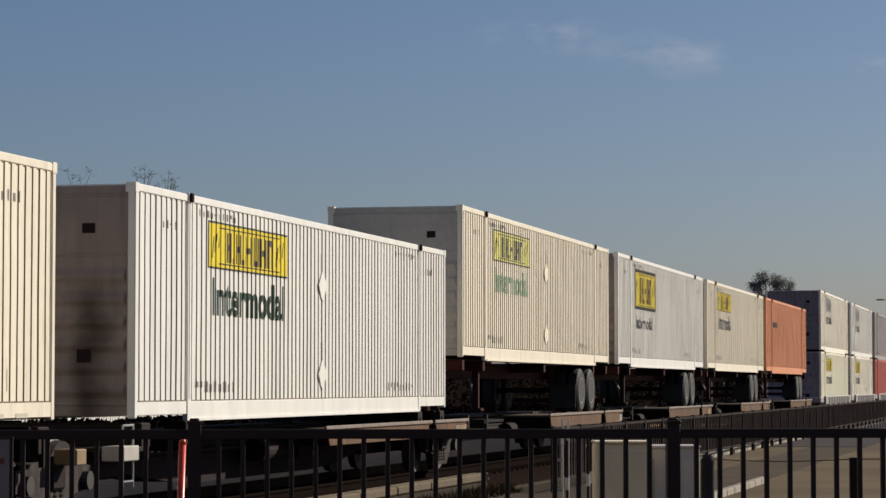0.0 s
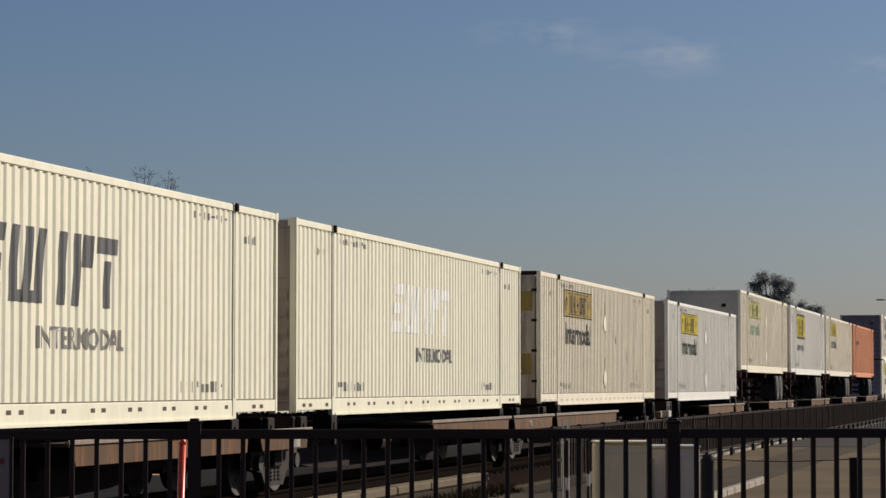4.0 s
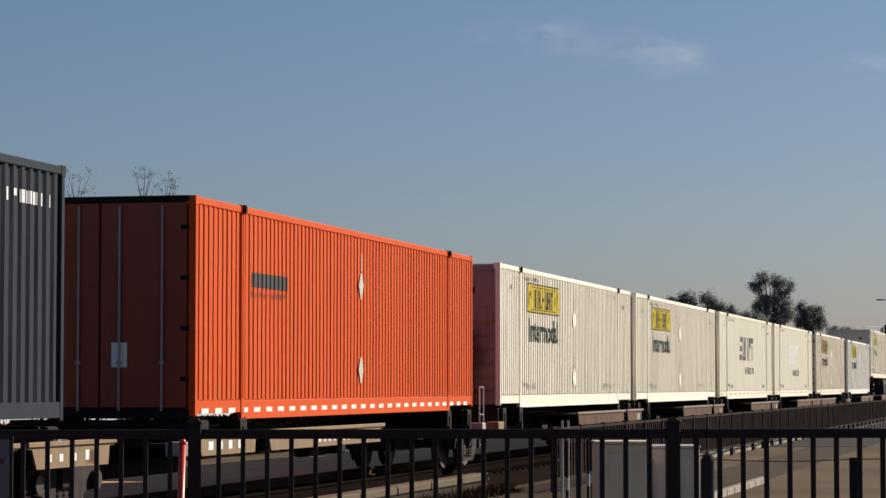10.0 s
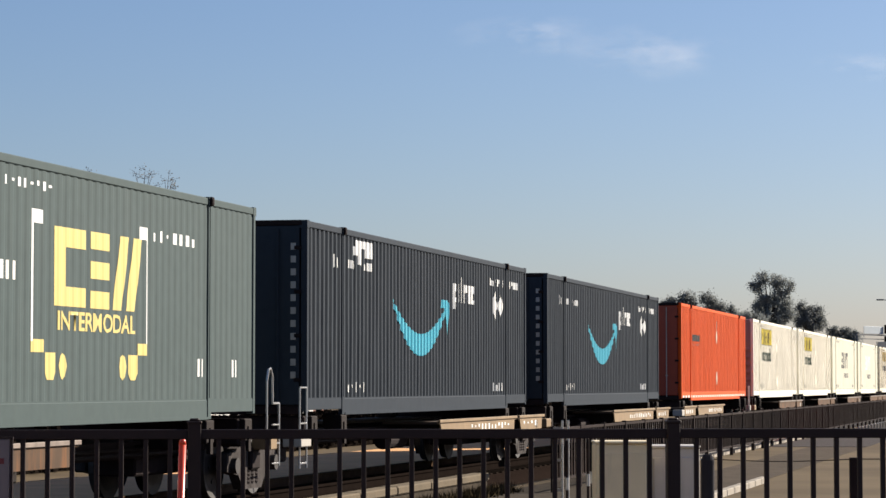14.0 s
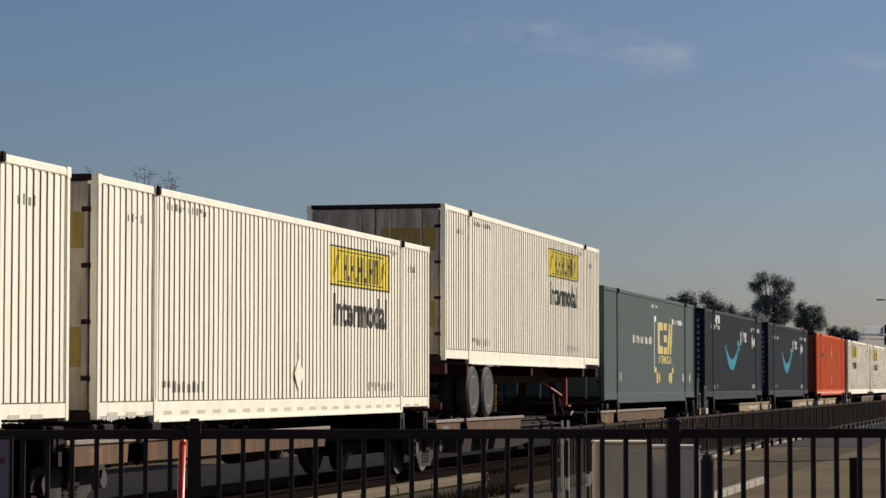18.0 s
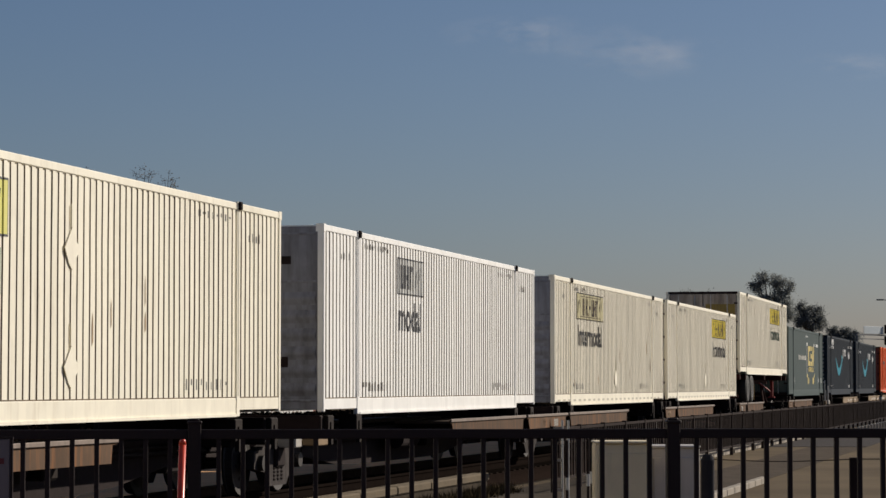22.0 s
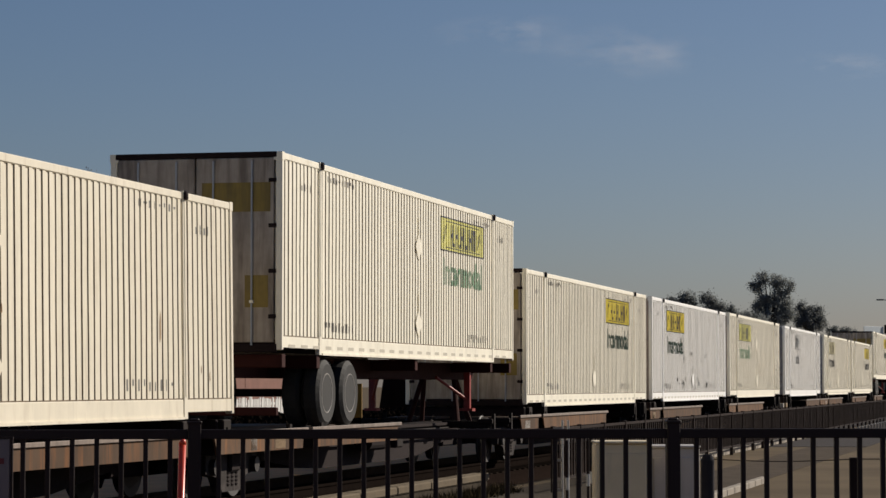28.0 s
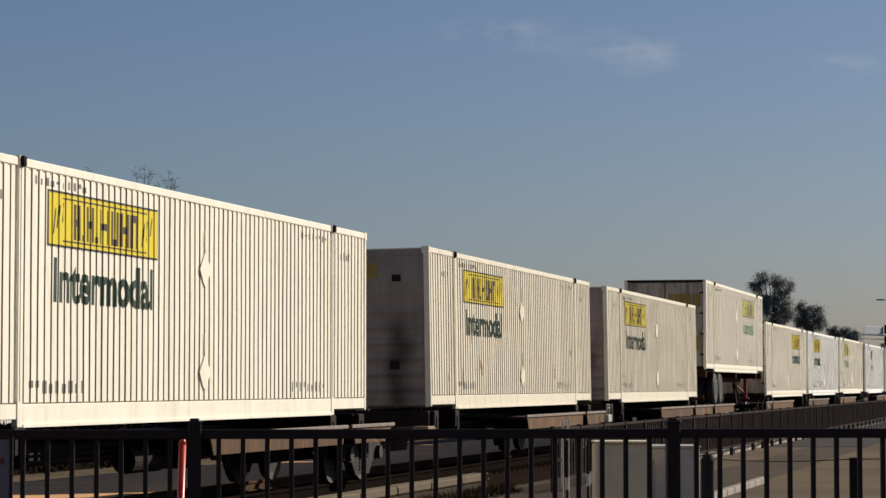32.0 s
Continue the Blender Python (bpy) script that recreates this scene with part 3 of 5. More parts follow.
        shared(("word", sign_at, half, tall), "lettering", lambda: conform(words("modal" if half else "Intermodal", a + (1.85 if half else 0.2), a + (3.0 if tall else 3.42), *wz, bold=0.03)), letters, c, "word on the side")
    if marks:
        for i, (xa, xb, za, zb, n) in enumerate(((X0 + 2.3, X0 + 4.0, 0.36, 0.50, 9), (POST - 2.1, POST - 0.3, 0.36, 0.50, 9), (X0 + 2.4, X0 + 4.0, h - 0.25, h - 0.16, 10), (POST - 1.6, POST - 0.2, h - 0.28, h - 0.19, 8),
                                                 (X0 + 1.0, X0 + 1.6, h - 0.48, h - 0.38, 4), (POST + 0.5, POST + 1.1, h - 0.5, h - 0.38, 4))):
            shared(("marks", i), "small_writing", lambda: conform(bars(xa, xb, za, zb, n, i), 0.003), marks, c)["kind"] = "stuff"
    if diamonds:
        for zz in (0.62, 1.95) if diamonds is True else (0.62,):
            shared(("diamond", zz, tape), "placard_holder", lambda: plate([(-0.12, zz + 0.08), (0.0, zz - 0.15), (0.06, zz - 0.12), (0.16, zz + 0.08), (0.08, zz + 0.26), (0.0, zz + 0.28)], *([[(0.02, zz + 0.3), (0.06, zz + 0.3), (0.06, zz + 0.58), (0.02, zz + 0.58)]] if zz > 1 else [])) if tape else plate([(-0.17, zz), (-0.05, zz - 0.17), (0.05, zz - 0.24), (0.27, zz), (0.14, zz + 0.13), (0.05, zz + 0.24)], [(0.03, zz + 0.24), (0.07, zz + 0.24), (0.07, zz + 0.5), (0.03, zz + 0.5)]), "worn_tape" if tape else paint, c, "riveted placard plate")
    if tape:
        x = X0 + 0.25
        while x < -X0 - 0.4:
            shared("tape", "reflective_strip", lambda: boxed(0, 0.29, -0.004, 0.0, 0.085, 0.15), "reflector", c, m=pose(x, -HALF, 0))
            x += 0.56
    else:
        def studs():
            q, x = [], X0 + 0.35
            while x < -X0 - 0.5:
                if paint == "ivory":             # pairs of small dark squares
                    q += [rect(x, x + 0.14, 0.135, 0.185), rect(x + 0.34, x + 0.48, 0.135, 0.185)]
                    x += 1.22
                else:
                    q.append(rect(x, x + 0.32, 0.085, 0.135))
                    x += 0.64
            bm = flat(*q)
            for v in bm.verts:
                v.co.y = -HALF - 0.0012
            return bm
        if strips:
            shared("studs", "faded_strip", studs, "stud_red" if paint == "ivory" else "worn_tape", c)["kind"] = "stuff"
    if extra:
        extra(c)
    RIB[0] = (1.0, "groove", 0)
    ride(c, s_front - LEN / 2, z + raised, lean)
    return c


# ---- rail cars ----
RAIL_Z = 0.20
LOAD_Z = 1.304                                 # underside of a container on its car
HIGH_Z = 2.155                                 # underside of one on a road chassis
DECK_Z = 1.12
WHEEL_R = 0.46


def bogie(parent, x):
    """A two-axle truck under parent, its middle at x."""
    b = new("bogie")
    b.parent = parent
    b.matrix_basis = pose(x, 0, 0)
    for side in (-1, 1):
        def frame_bm():
            bm = bmesh.new()
            pts = [(-1.12, 0.62), (-1.12, 0.86), (-0.62, 0.94), (-0.3, 1.0), (0.3, 1.0), (0.62, 0.94), (1.12, 0.86), (1.12, 0.62), (0.62, 0.56), (0.42, 0.36), (-0.42, 0.36), (-0.62, 0.56)]
            lo = [bm.verts.new((px, side * 1.02 - 0.07, pz - 0.04)) for px, pz in pts]
            hi = [bm.verts.new((px, side * 1.02 + 0.07, pz - 0.04)) for px, pz in pts]
            bm.faces.new(lo), bm.faces.new(list(reversed(hi)))
            for i in range(len(pts)):
                j = (i + 1) % len(pts)
                bm.faces.new((lo[i], hi[i], hi[j], lo[j]))
            bmesh.ops.recalc_face_normals(bm, faces=bm.faces)
            return bm
        shared(("sideframe", side), "side_frame", frame_bm, "frame_steel", b)
        for k in range(3):
            shared(("spring", side, k), "coil_spring", lambda: disc_profile(bmesh.new(), [(0.062 + 0.014 * (i % 2), -0.13 + i * 0.026) for i in range(11)], 12), "steel_dark", b,
                   m=pose(-0.18 + 0.18 * k, side * 1.04, 0.52, 90))
        for ax in (-0.89, 0.89):
            shared(("bearing", side, ax), "axle_box", lambda: rod(bmesh.new(), (ax, side * 1.0, 0.66), (ax, side * 1.17, 0.66), 0.11, 14), "wheel", b)
    shared("bolster", "bolster", lambda: boxed(-0.2, 0.2, -1.15, 1.15, 0.58, 0.9, bevel=0.03), "steel_dark", b)
    for ax in (-0.89, 0.89):
        def axle():
            bm = rod(bmesh.new(), (0, -0.98, 0), (0, 0.98, 0), 0.08, 12)
            for y in (-0.76, 0.76):
                o = 1 if y > 0 else -1
                disc_profile(bm, [(0.10, y + o * 0.09), (0.36, y + o * 0.05), (WHEEL_R - 0.01, y + o * 0.065), (WHEEL_R, y - o * 0.03), (WHEEL_R + 0.028, y - o * 0.045), (WHEEL_R + 0.02, y - o * 0.075), (0.36, y - o * 0.06), (0.10, y - o * 0.08)], 28)
                for i in range(6):
                    a = i * math.pi / 3
                    rod(bm, (0.24 * math.cos(a), y + o * 0.055, 0.24 * math.sin(a)), (0.24 * math.cos(a), y + o * 0.085, 0.24 * math.sin(a)), 0.03, 6)
            return bm
        w = shared("axle", "wheelset", axle, "wheel", b, m=pose(ax, 0, RAIL_Z + WHEEL_R))
        rolling.append((w, ax, RAIL_Z + WHEEL_R, parent, x))
    return b


def spine_car(s_front, s_rear, tone="tan", front_deck=True, loaded="container", letter=0, gap_rear=1.2, stand=False, irons="", deep=False):
    """One platform of an articulated spine car, under a load from s_rear to s_front."""
    L = s_front - s_rear
    c = thing("spine_car", "dark grimy articulated spine rail car with a tan wheel deck" if tone == "tan" else "dark rusty articulated spine rail car with a grey wheel deck", "rail car", "platforms of the spine cars")
    hx = L / 2
    sill = bmesh.new()
    box(sill, -hx - gap_rear * 0.45, hx + 0.3, -0.33, 0.33, 0.80, 1.0, bevel=0.02)
    box(sill, -hx - gap_rear * 0.45, -hx + 2.3, -0.30, 0.30, 0.56, 0.80, bevel=0.03)
    box(sill, hx - 2.0, hx + 0.3, -0.30, 0.30, 0.56, 0.80, bevel=0.03)
    box(sill, -hx + 0.4, hx - 0.4, -0.42, 0.42, 0.98, 1.03)
    if deep:                                     # fish-bellied beam
        pts = [(-hx + 2.2, 0.82), (-hx + 2.2, 0.62), (-hx + 4.2, 0.44), (-hx + 5.4, 0.40), (hx - 5.4, 0.40), (hx - 4.0, 0.45), (hx - 2.0, 0.66), (hx - 2.0, 0.82)]
        lo, hi = ([sill.verts.new((px, y, pz)) for px, pz in pts] for y in (-0.31, 0.31))
        sill.faces.new(lo), sill.faces.new(list(reversed(hi)))
        for i in range(8):
            sill.faces.new((lo[i], hi[i], hi[(i + 1) % 8], lo[(i + 1) % 8]))
        bmesh.ops.recalc_face_normals(sill, faces=sill.faces)
    link("centre_sill", sill, "steel_dark", c)
    # side beams that carry the posts of the load
    for side in (-1, 1):
        for x in (-hx + 0.35, -POST, POST, hx - 0.35):
            bm = bmesh.new()
            box(bm, x - 0.13, x + 0.13, *sorted((side * 0.3, side * 1.26)), 0.92, 1.06, bevel=0.015)
            box(bm, x - 0.16, x + 0.16, *sorted((side * 1.02, side * 1.32)), 1.0, LOAD_Z - 0.004 if loaded == "container" else 1.1, bevel=0.015)
            box(bm, x - 0.05, x + 0.05, *sorted((side * 1.28, side * 1.34)), 0.86, 1.2)
            link("load_bracket", bm, "steel_rust", c)
    if loaded == "container":                    # full-width beams under the load's two ends
        for x in (-hx + 0.06, hx - 0.56):
            link("end_bolster", boxed(x, x + 0.5, -1.24, 1.24, 0.94, LOAD_Z - 0.004, bevel=0.02), "steel_dark", c)
    # wheel deck in two lengths near one end, each with its side plate
    if front_deck:
        lengths = ((hx - 8.2, hx - 1.55), (hx - 1.25, hx + 1.3))
    elif tone == "tan":
        lengths = ((-hx + 2.75, -hx + 9.1), (-hx - 0.25, -hx + 2.4))
    else:
        lengths = ((-hx + 1.2, -hx + (6.4 if loaded == "chassis" else 9.3)), (-hx - 1.2, -hx + 0.9))
    for x0, x1 in lengths:
        bm = bmesh.new()
        box(bm, x0, x1, -1.36, -0.36, DECK_Z - 0.055, DECK_Z - 0.01)
        box(bm, x0, x1, 0.36, 1.36, DECK_Z - 0.055, DECK_Z - 0.01)
        link("wheel_deck", bm, "grey_steel", c)
        bm = bmesh.new()
        v = [(x0 - 0.02, DECK_Z), (x1 + 0.02, DECK_Z), (x1 + 0.02, DECK_Z - 0.05), (x1 - 0.12, DECK_Z - 0.055), (x1 - 0.16, DECK_Z - 0.27), (x0 + 0.25, DECK_Z - 0.27), (x0 + 0.12, DECK_Z - 0.055), (x0 - 0.02, DECK_Z - 0.05)]
        a = [bm.verts.new((px, -1.40, pz)) for px, pz in v]
        b = [bm.verts.new((px, -1.37, pz)) for px, pz in v]
        bm.faces.new(a), bm.faces.new(list(reversed(b)))
        for i in range(8):
            bm.faces.new((a[i], b[i], b[(i + 1) % 8], a[(i + 1) % 8]))
        bmesh.ops.recalc_face_normals(bm, faces=bm.faces)
        link("deck_side_plate", bm, "tan_steel" if tone == "tan" else "deck_grey", c)
        link("deck_edge", boxed(x0 - 0.04, x1 + 0.04, -1.43, -1.402, DECK_Z - 0.03, DECK_Z + 0.025, bevel=0.006), "tan_steel" if tone == "tan" else "deck_rim", c)
        n = 12 if x1 - x0 > 4 else 4
        bm = bars(x0 + (2.6 if n == 12 else 0.5), x1 - 0.5, DECK_Z - 0.2, DECK_Z - 0.09, n, 5 + letter)
        for vv in bm.verts:
            vv.co.y = -1.404
        if tone == "tan":
            link("small_writing", bm, "white_letter", c)["kind"] = "stuff"
        else:
            bm.free()
        for k in range(int((x1 - x0) / 1.5) + 1):
            x = x0 + 0.3 + k * 1.45
            if x < x1 - 0.1:
                link("cross_bearer", boxed(x - 0.06, x + 0.06, -1.34, 1.34, 0.84, 1.06, bevel=0.01), "steel_rust", c)
    bm = bars(-hx + 3.0, -hx + 5.4, 0.83, 0.96, 9, letter)
    for vv in bm.verts:
        vv.co.y = -0.336
    link("number_writing", bm, "white_letter", c)["kind"] = "stuff"
    # brake rigging, pipes and boxes under the sill
    bm = rod(rod(bmesh.new(), (-hx + 1, -0.5, 0.86), (hx - 1, -0.5, 0.86), 0.022, 8), (-hx + 1, -0.46, 0.93), (hx - 1, -0.46, 0.93), 0.018, 8)
    link("brake_pipe", bm, "steel_rust", c)
    link("brake_reservoir", rod(bmesh.new(), (-1.1, -0.62, 0.80), (0.1, -0.62, 0.80), 0.16, 16), "steel_dark", c)
    link("control_valve", boxed(0.5, 0.95, -0.8, -0.45, 0.66, 0.92, bevel=0.03), "steel_rust", c)
    # end ladder and grab irons
    for word, x0, top in (("rear_tall", -hx - 0.5, 1.72), ("rear_low", -hx - 0.5, 1.28), ("ahead", hx + 0.42, 1.72)):
        if word in irons:
            bm = bmesh.new()
            for x in (x0, x0 + 0.35):
                rod(bm, (x, -1.34, 0.55), (x, -1.34, top), 0.015, 6)
            for z in (0.62, 0.92, 1.2, top):
                rod(bm, (x0, -1.34, z), (x0 + 0.35, -1.34, z), 0.013, 6)
            link("end_ladder", bm, "galv", c)
    if "front" in irons:                          # a tall bent grab iron beside the leading steps
        bm = bmesh.new()
        x = hx + 0.45
        pts = [(x, 1.06), (x, 1.82), (x + 0.07, 1.97), (x + 0.17, 1.99), (x + 0.25, 1.88), (x + 0.27, 1.50), (x + 0.58, 1.50), (x + 0.58, 0.62)]
        for p, q in zip(pts, pts[1:]):
            rod(bm, (p[0], -1.33, p[1]), (q[0], -1.33, q[1]), 0.016, 6)
        for z in (0.66, 0.94, 1.20):
            rod(bm, (x + 0.25, -1.33, z), (x + 0.58, -1.33, z), 0.012, 6)
        link("grab_iron", bm, "galv", c)
    link("end_platform", boxed(-hx - 0.6, -hx + 0.2, -1.36, 1.36, 0.96, 1.02, bevel=0.01), "steel_rust", c)
    for x0, x1 in ((-hx - 0.62, -hx - 0.1), (hx + 0.42, hx + 0.72)):
        link("end_step_box", boxed(x0, x1, -1.40, -1.12, 0.86, 1.04, bevel=0.012), "end_grey" if letter % 2 else "tan_steel", c)
    bogie(c, hx + 0.55)
    # stand that holds a road chassis by its coupling pin
    if stand:
        x = -hx + 1.1 if stand == "rear" else hx - 1.1
        bm = bmesh.new()
        for y in (-0.5, 0.5):
            rod(bm, (x - 0.5, y, 1.02), (x, y * 0.6, 2.0), 0.05, 8)
            rod(bm, (x + 0.6, y, 1.02), (x, y * 0.6, 2.0), 0.05, 8)
        box(bm, x - 0.35, x + 0.35, -0.45, 0.45, 1.98, 2.04, bevel=0.01)
        link("coupling_stand", bm, "red_shade", c)
    ride(c, (s_front + s_rear) / 2, 0.0)
    return c


def chassis(s_front, s_rear, wheels="front", top=HIGH_Z):
    """The road chassis under a raised container, its wheels near one end."""
    k = thing("container_chassis", "dark red road chassis with double tyres under a container", "chassis", "road chassis on the train")
    hx, sgn = (s_front - s_rear) / 2, 1 if wheels == "front" else -1
    base = top - DECK_Z
    for y in (-0.42, 0.42):
        link("main_rail", boxed(-hx + 0.1, hx - 0.1, y - 0.06, y + 0.06, base - 0.34, base - 0.02, bevel=0.01), "red_shade", k)
    for x in (-hx + 0.2, -POST, 0, POST, hx - 0.2):
        link("bolster_beam", boxed(x - 0.09, x + 0.09, -1.27, 1.27, base - 0.2, base - 0.006, bevel=0.01), "red_shade", k)
    for x in (2.4, 3.7):
        xx = sgn * (hx - x)
        link("axle_beam", rod(bmesh.new(), (xx, -1.1, 0.52), (xx, 1.1, 0.52), 0.06, 10), "steel_dark", k)
        for y in (-1.16, -0.84, 0.84, 1.16):
            def tyre():
                return disc_profile(bmesh.new(), [(0.29, -0.125), (0.44, -0.135), (0.505, -0.09), (0.515, 0.0), (0.505, 0.09), (0.44, 0.135), (0.29, 0.125)], 28)
            t = shared("tyre", "tyre", tyre, "tyre", k, m=pose(xx, y, 0.516))
            shared("rim", "rim", lambda: disc_profile(bmesh.new(), [(0.05, -0.03), (0.12, -0.06), (0.14, -0.02), (0.24, -0.04), (0.288, -0.13), (0.30, -0.13), (0.30, 0.12), (0.1, 0.12)], 24), "rim", t)
        link("mud_flap", boxed(sgn * (hx - 4.45) - 0.01, sgn * (hx - 4.45) + 0.01, -1.28, -0.68, 0.12, 0.66), "mud_flap" if sgn < 0 else "tyre", k) if x == 3.7 else None
    for y in (-0.95, 0.95):
        xx = -sgn * (hx - 2.7)
        link("landing_leg", box(boxed(xx - 0.06, xx + 0.06, y - 0.06, y + 0.06, 0.18, base - 0.2, bevel=0.01), xx - 0.13, xx + 0.13, y - 0.13, y + 0.13, 0.14, 0.19), "red_steel" if sgn < 0 else "red_shade", k)
        # on front-wheeled chassis a pale colour imitates the braces' sunlit glint
        link("leg_brace", rod(bmesh.new(), (xx, y, 0.35), (xx + sgn * 1.0, y * 0.6, base - 0.3), 0.03, 8), "red_steel" if sgn < 0 else "rim", k)
    xx = sgn * (hx - 0.12)
    link("bumper", box(boxed(xx - 0.05, xx + 0.05, -1.2, 1.2, 0.2, 0.32, bevel=0.01), xx - 0.04, xx + 0.04, -0.5, -0.42, 0.3, base - 0.1), "red_shade", k)
    ride(k, (s_front + s_rear) / 2, DECK_Z)
    return k


# ---- special markings ----
def slanted_blocks(ink, small):
    """A row of five slanted plain blocks over a small word."""
    def put(c):
        z0, z1, t = 1.34, 2.16, 0.19
        shapes = (
            [rect(-2.42, -1.80, z0, z0 + t, 0.03), rect(-2.35, -1.74, z0 + 0.31, z0 + 0.50, 0.03), rect(-2.28, -1.66, z1 - t, z1, 0.03)],
            [rect(-1.57 + i * 0.36, -1.35 + i * 0.36, z0, z1, 0.14) for i in range(3)] + [rect(-1.35, -0.85, z0, z0 + 0.13, 0.02)],
            [rect(-0.22, 0.02, z0, z1, 0.14)],
            [rect(0.22, 0.44, z0, z1, 0.14), rect(0.58, 0.88, z0 + 0.45, z1, 0.06)],
            [rect(1.22, 1.44, z0, z1 - t - 0.08, 0.09), rect(1.06, 1.72, z1 - t, z1, 0.03)])
        for q in shapes:
            link("brand_block", conform(flat(*q)), ink, c, "slanted dark block" if ink == "grey_letter" else "bleached white block")
        link("lettering", conform(words("INTERMODAL", -0.75, 1.95, 0.85, 1.10, bold=0.025)), small, c, "small word INTERMODAL")
    return put


def smile(tag):
    def put(c):
        pts = []
        n = 26
        x0, x1 = X0 + 5.1, X0 + 9.0
        for i in range(n + 1):
            u = i / n
            x = x0 + (x1 - x0) * u
            bow = (2 * u - 1) ** 2
            mid = 1.13 + 0.72 * bow
            th = 0.02 + 0.17 * (1 - abs(2 * u - 1) ** 2.2)
            pts.append((x, mid + 0.02, th))
        q = [[(a[0], a[1] - a[2]), (b[0], b[1] - b[2]), (b[0], b[1] + b[2]), (a[0], a[1] + a[2])] for a, b in zip(pts, pts[1:])]
        q += [[(x1 - 0.46, 1.84), (x1 - 0.08, 1.84), (x1 - 0.08, 1.99), (x1 - 0.30, 1.99), (x1 - 0.44, 1.95)],
              [(x1 - 0.08, 1.80), (x1 + 0.06, 1.28), (x1 + 0.15, 1.45), (x1 + 0.21, 1.78), (x1 + 0.21, 1.94), (x1 + 0.12, 1.99), (x1 - 0.08, 1.99)]]
        bm = flat(*q)
        bmesh.ops.remove_doubles(bm, verts=bm.verts, dist=0.002)
        link("curved_arrow", conform(bm, 0.005), "cyan", c, "cyan curved arrow")
        px, q = X0 + 9.55, []
        for k, (a, b) in enumerate(((1.85, 2.32), (1.98, 2.32), (1.98, 2.45), (1.98, 2.32), (1.98, 2.32), (1.98, 2.32))):
            q.append(rect(px, px + 0.13, a, b))
            if k in (0, 3, 5):
                q.append(rect(px + 0.13, px + 0.26, 2.18, 2.32))
                q.append(rect(px + 0.13, px + 0.26, 1.98, 2.06)) if k != 3 else None
            px += 0.40 if k in (0, 3) else 0.22
        for g in q:
            link("brand_bar", conform(flat(g), 0.005), "white_letter", c)
        for i, (a, b, z0, z1, k) in enumerate(((X0 + 2.3, X0 + 3.35, 0.34, 0.50, 9), (POST - 1.1, POST - 0.15, 0.34, 0.50, 8), (X0 + 2.3, X0 + 4.0, HIGH - 0.60, HIGH - 0.47, 9),
                                               (POST - 1.5, POST - 0.15, HIGH - 0.48, HIGH - 0.34, 8), (POST + 0.35, POST + 1.75, HIGH - 0.48, HIGH - 0.34, 7), (X0 + 1.45, X0 + 1.75, HIGH - 0.62, HIGH - 0.42, 3))):
            link("small_writing", conform(bars(a, b, z0, z1, k, i + 30)), "white_letter", c)["kind"] = "stuff"
        for x in (POST - 1.0, POST - 0.48):
            link("placard_diamond", conform(flat([(x - 0.21, 2.02), (x, 1.74), (x + 0.21, 2.02), (x, 2.30)])), "white_letter", c)
        bm = bmesh.new()
        for k in range(11):
            box(bm, X0 - 0.014, X0 - 0.010, -HALF + 0.17, -HALF + 0.25, 0.55 + k * 0.19, 0.65 + k * 0.19)
        link("upright_writing", bm, "end_grey", c)["kind"] = "stuff"
        if tag:
            link("white_sticker", conform(flat(rect(X0 + 2.75, X0 + 3.75, 2.62, 2.74), rect(X0 + 2.7, X0 + 3.1, 2.5, 2.64), rect(X0 + 2.95, X0 + 3.15, 2.36, 2.5), rect(X0 + 3.3, X0 + 3.8, 2.48, 2.62))), "white_letter", c)
    return put


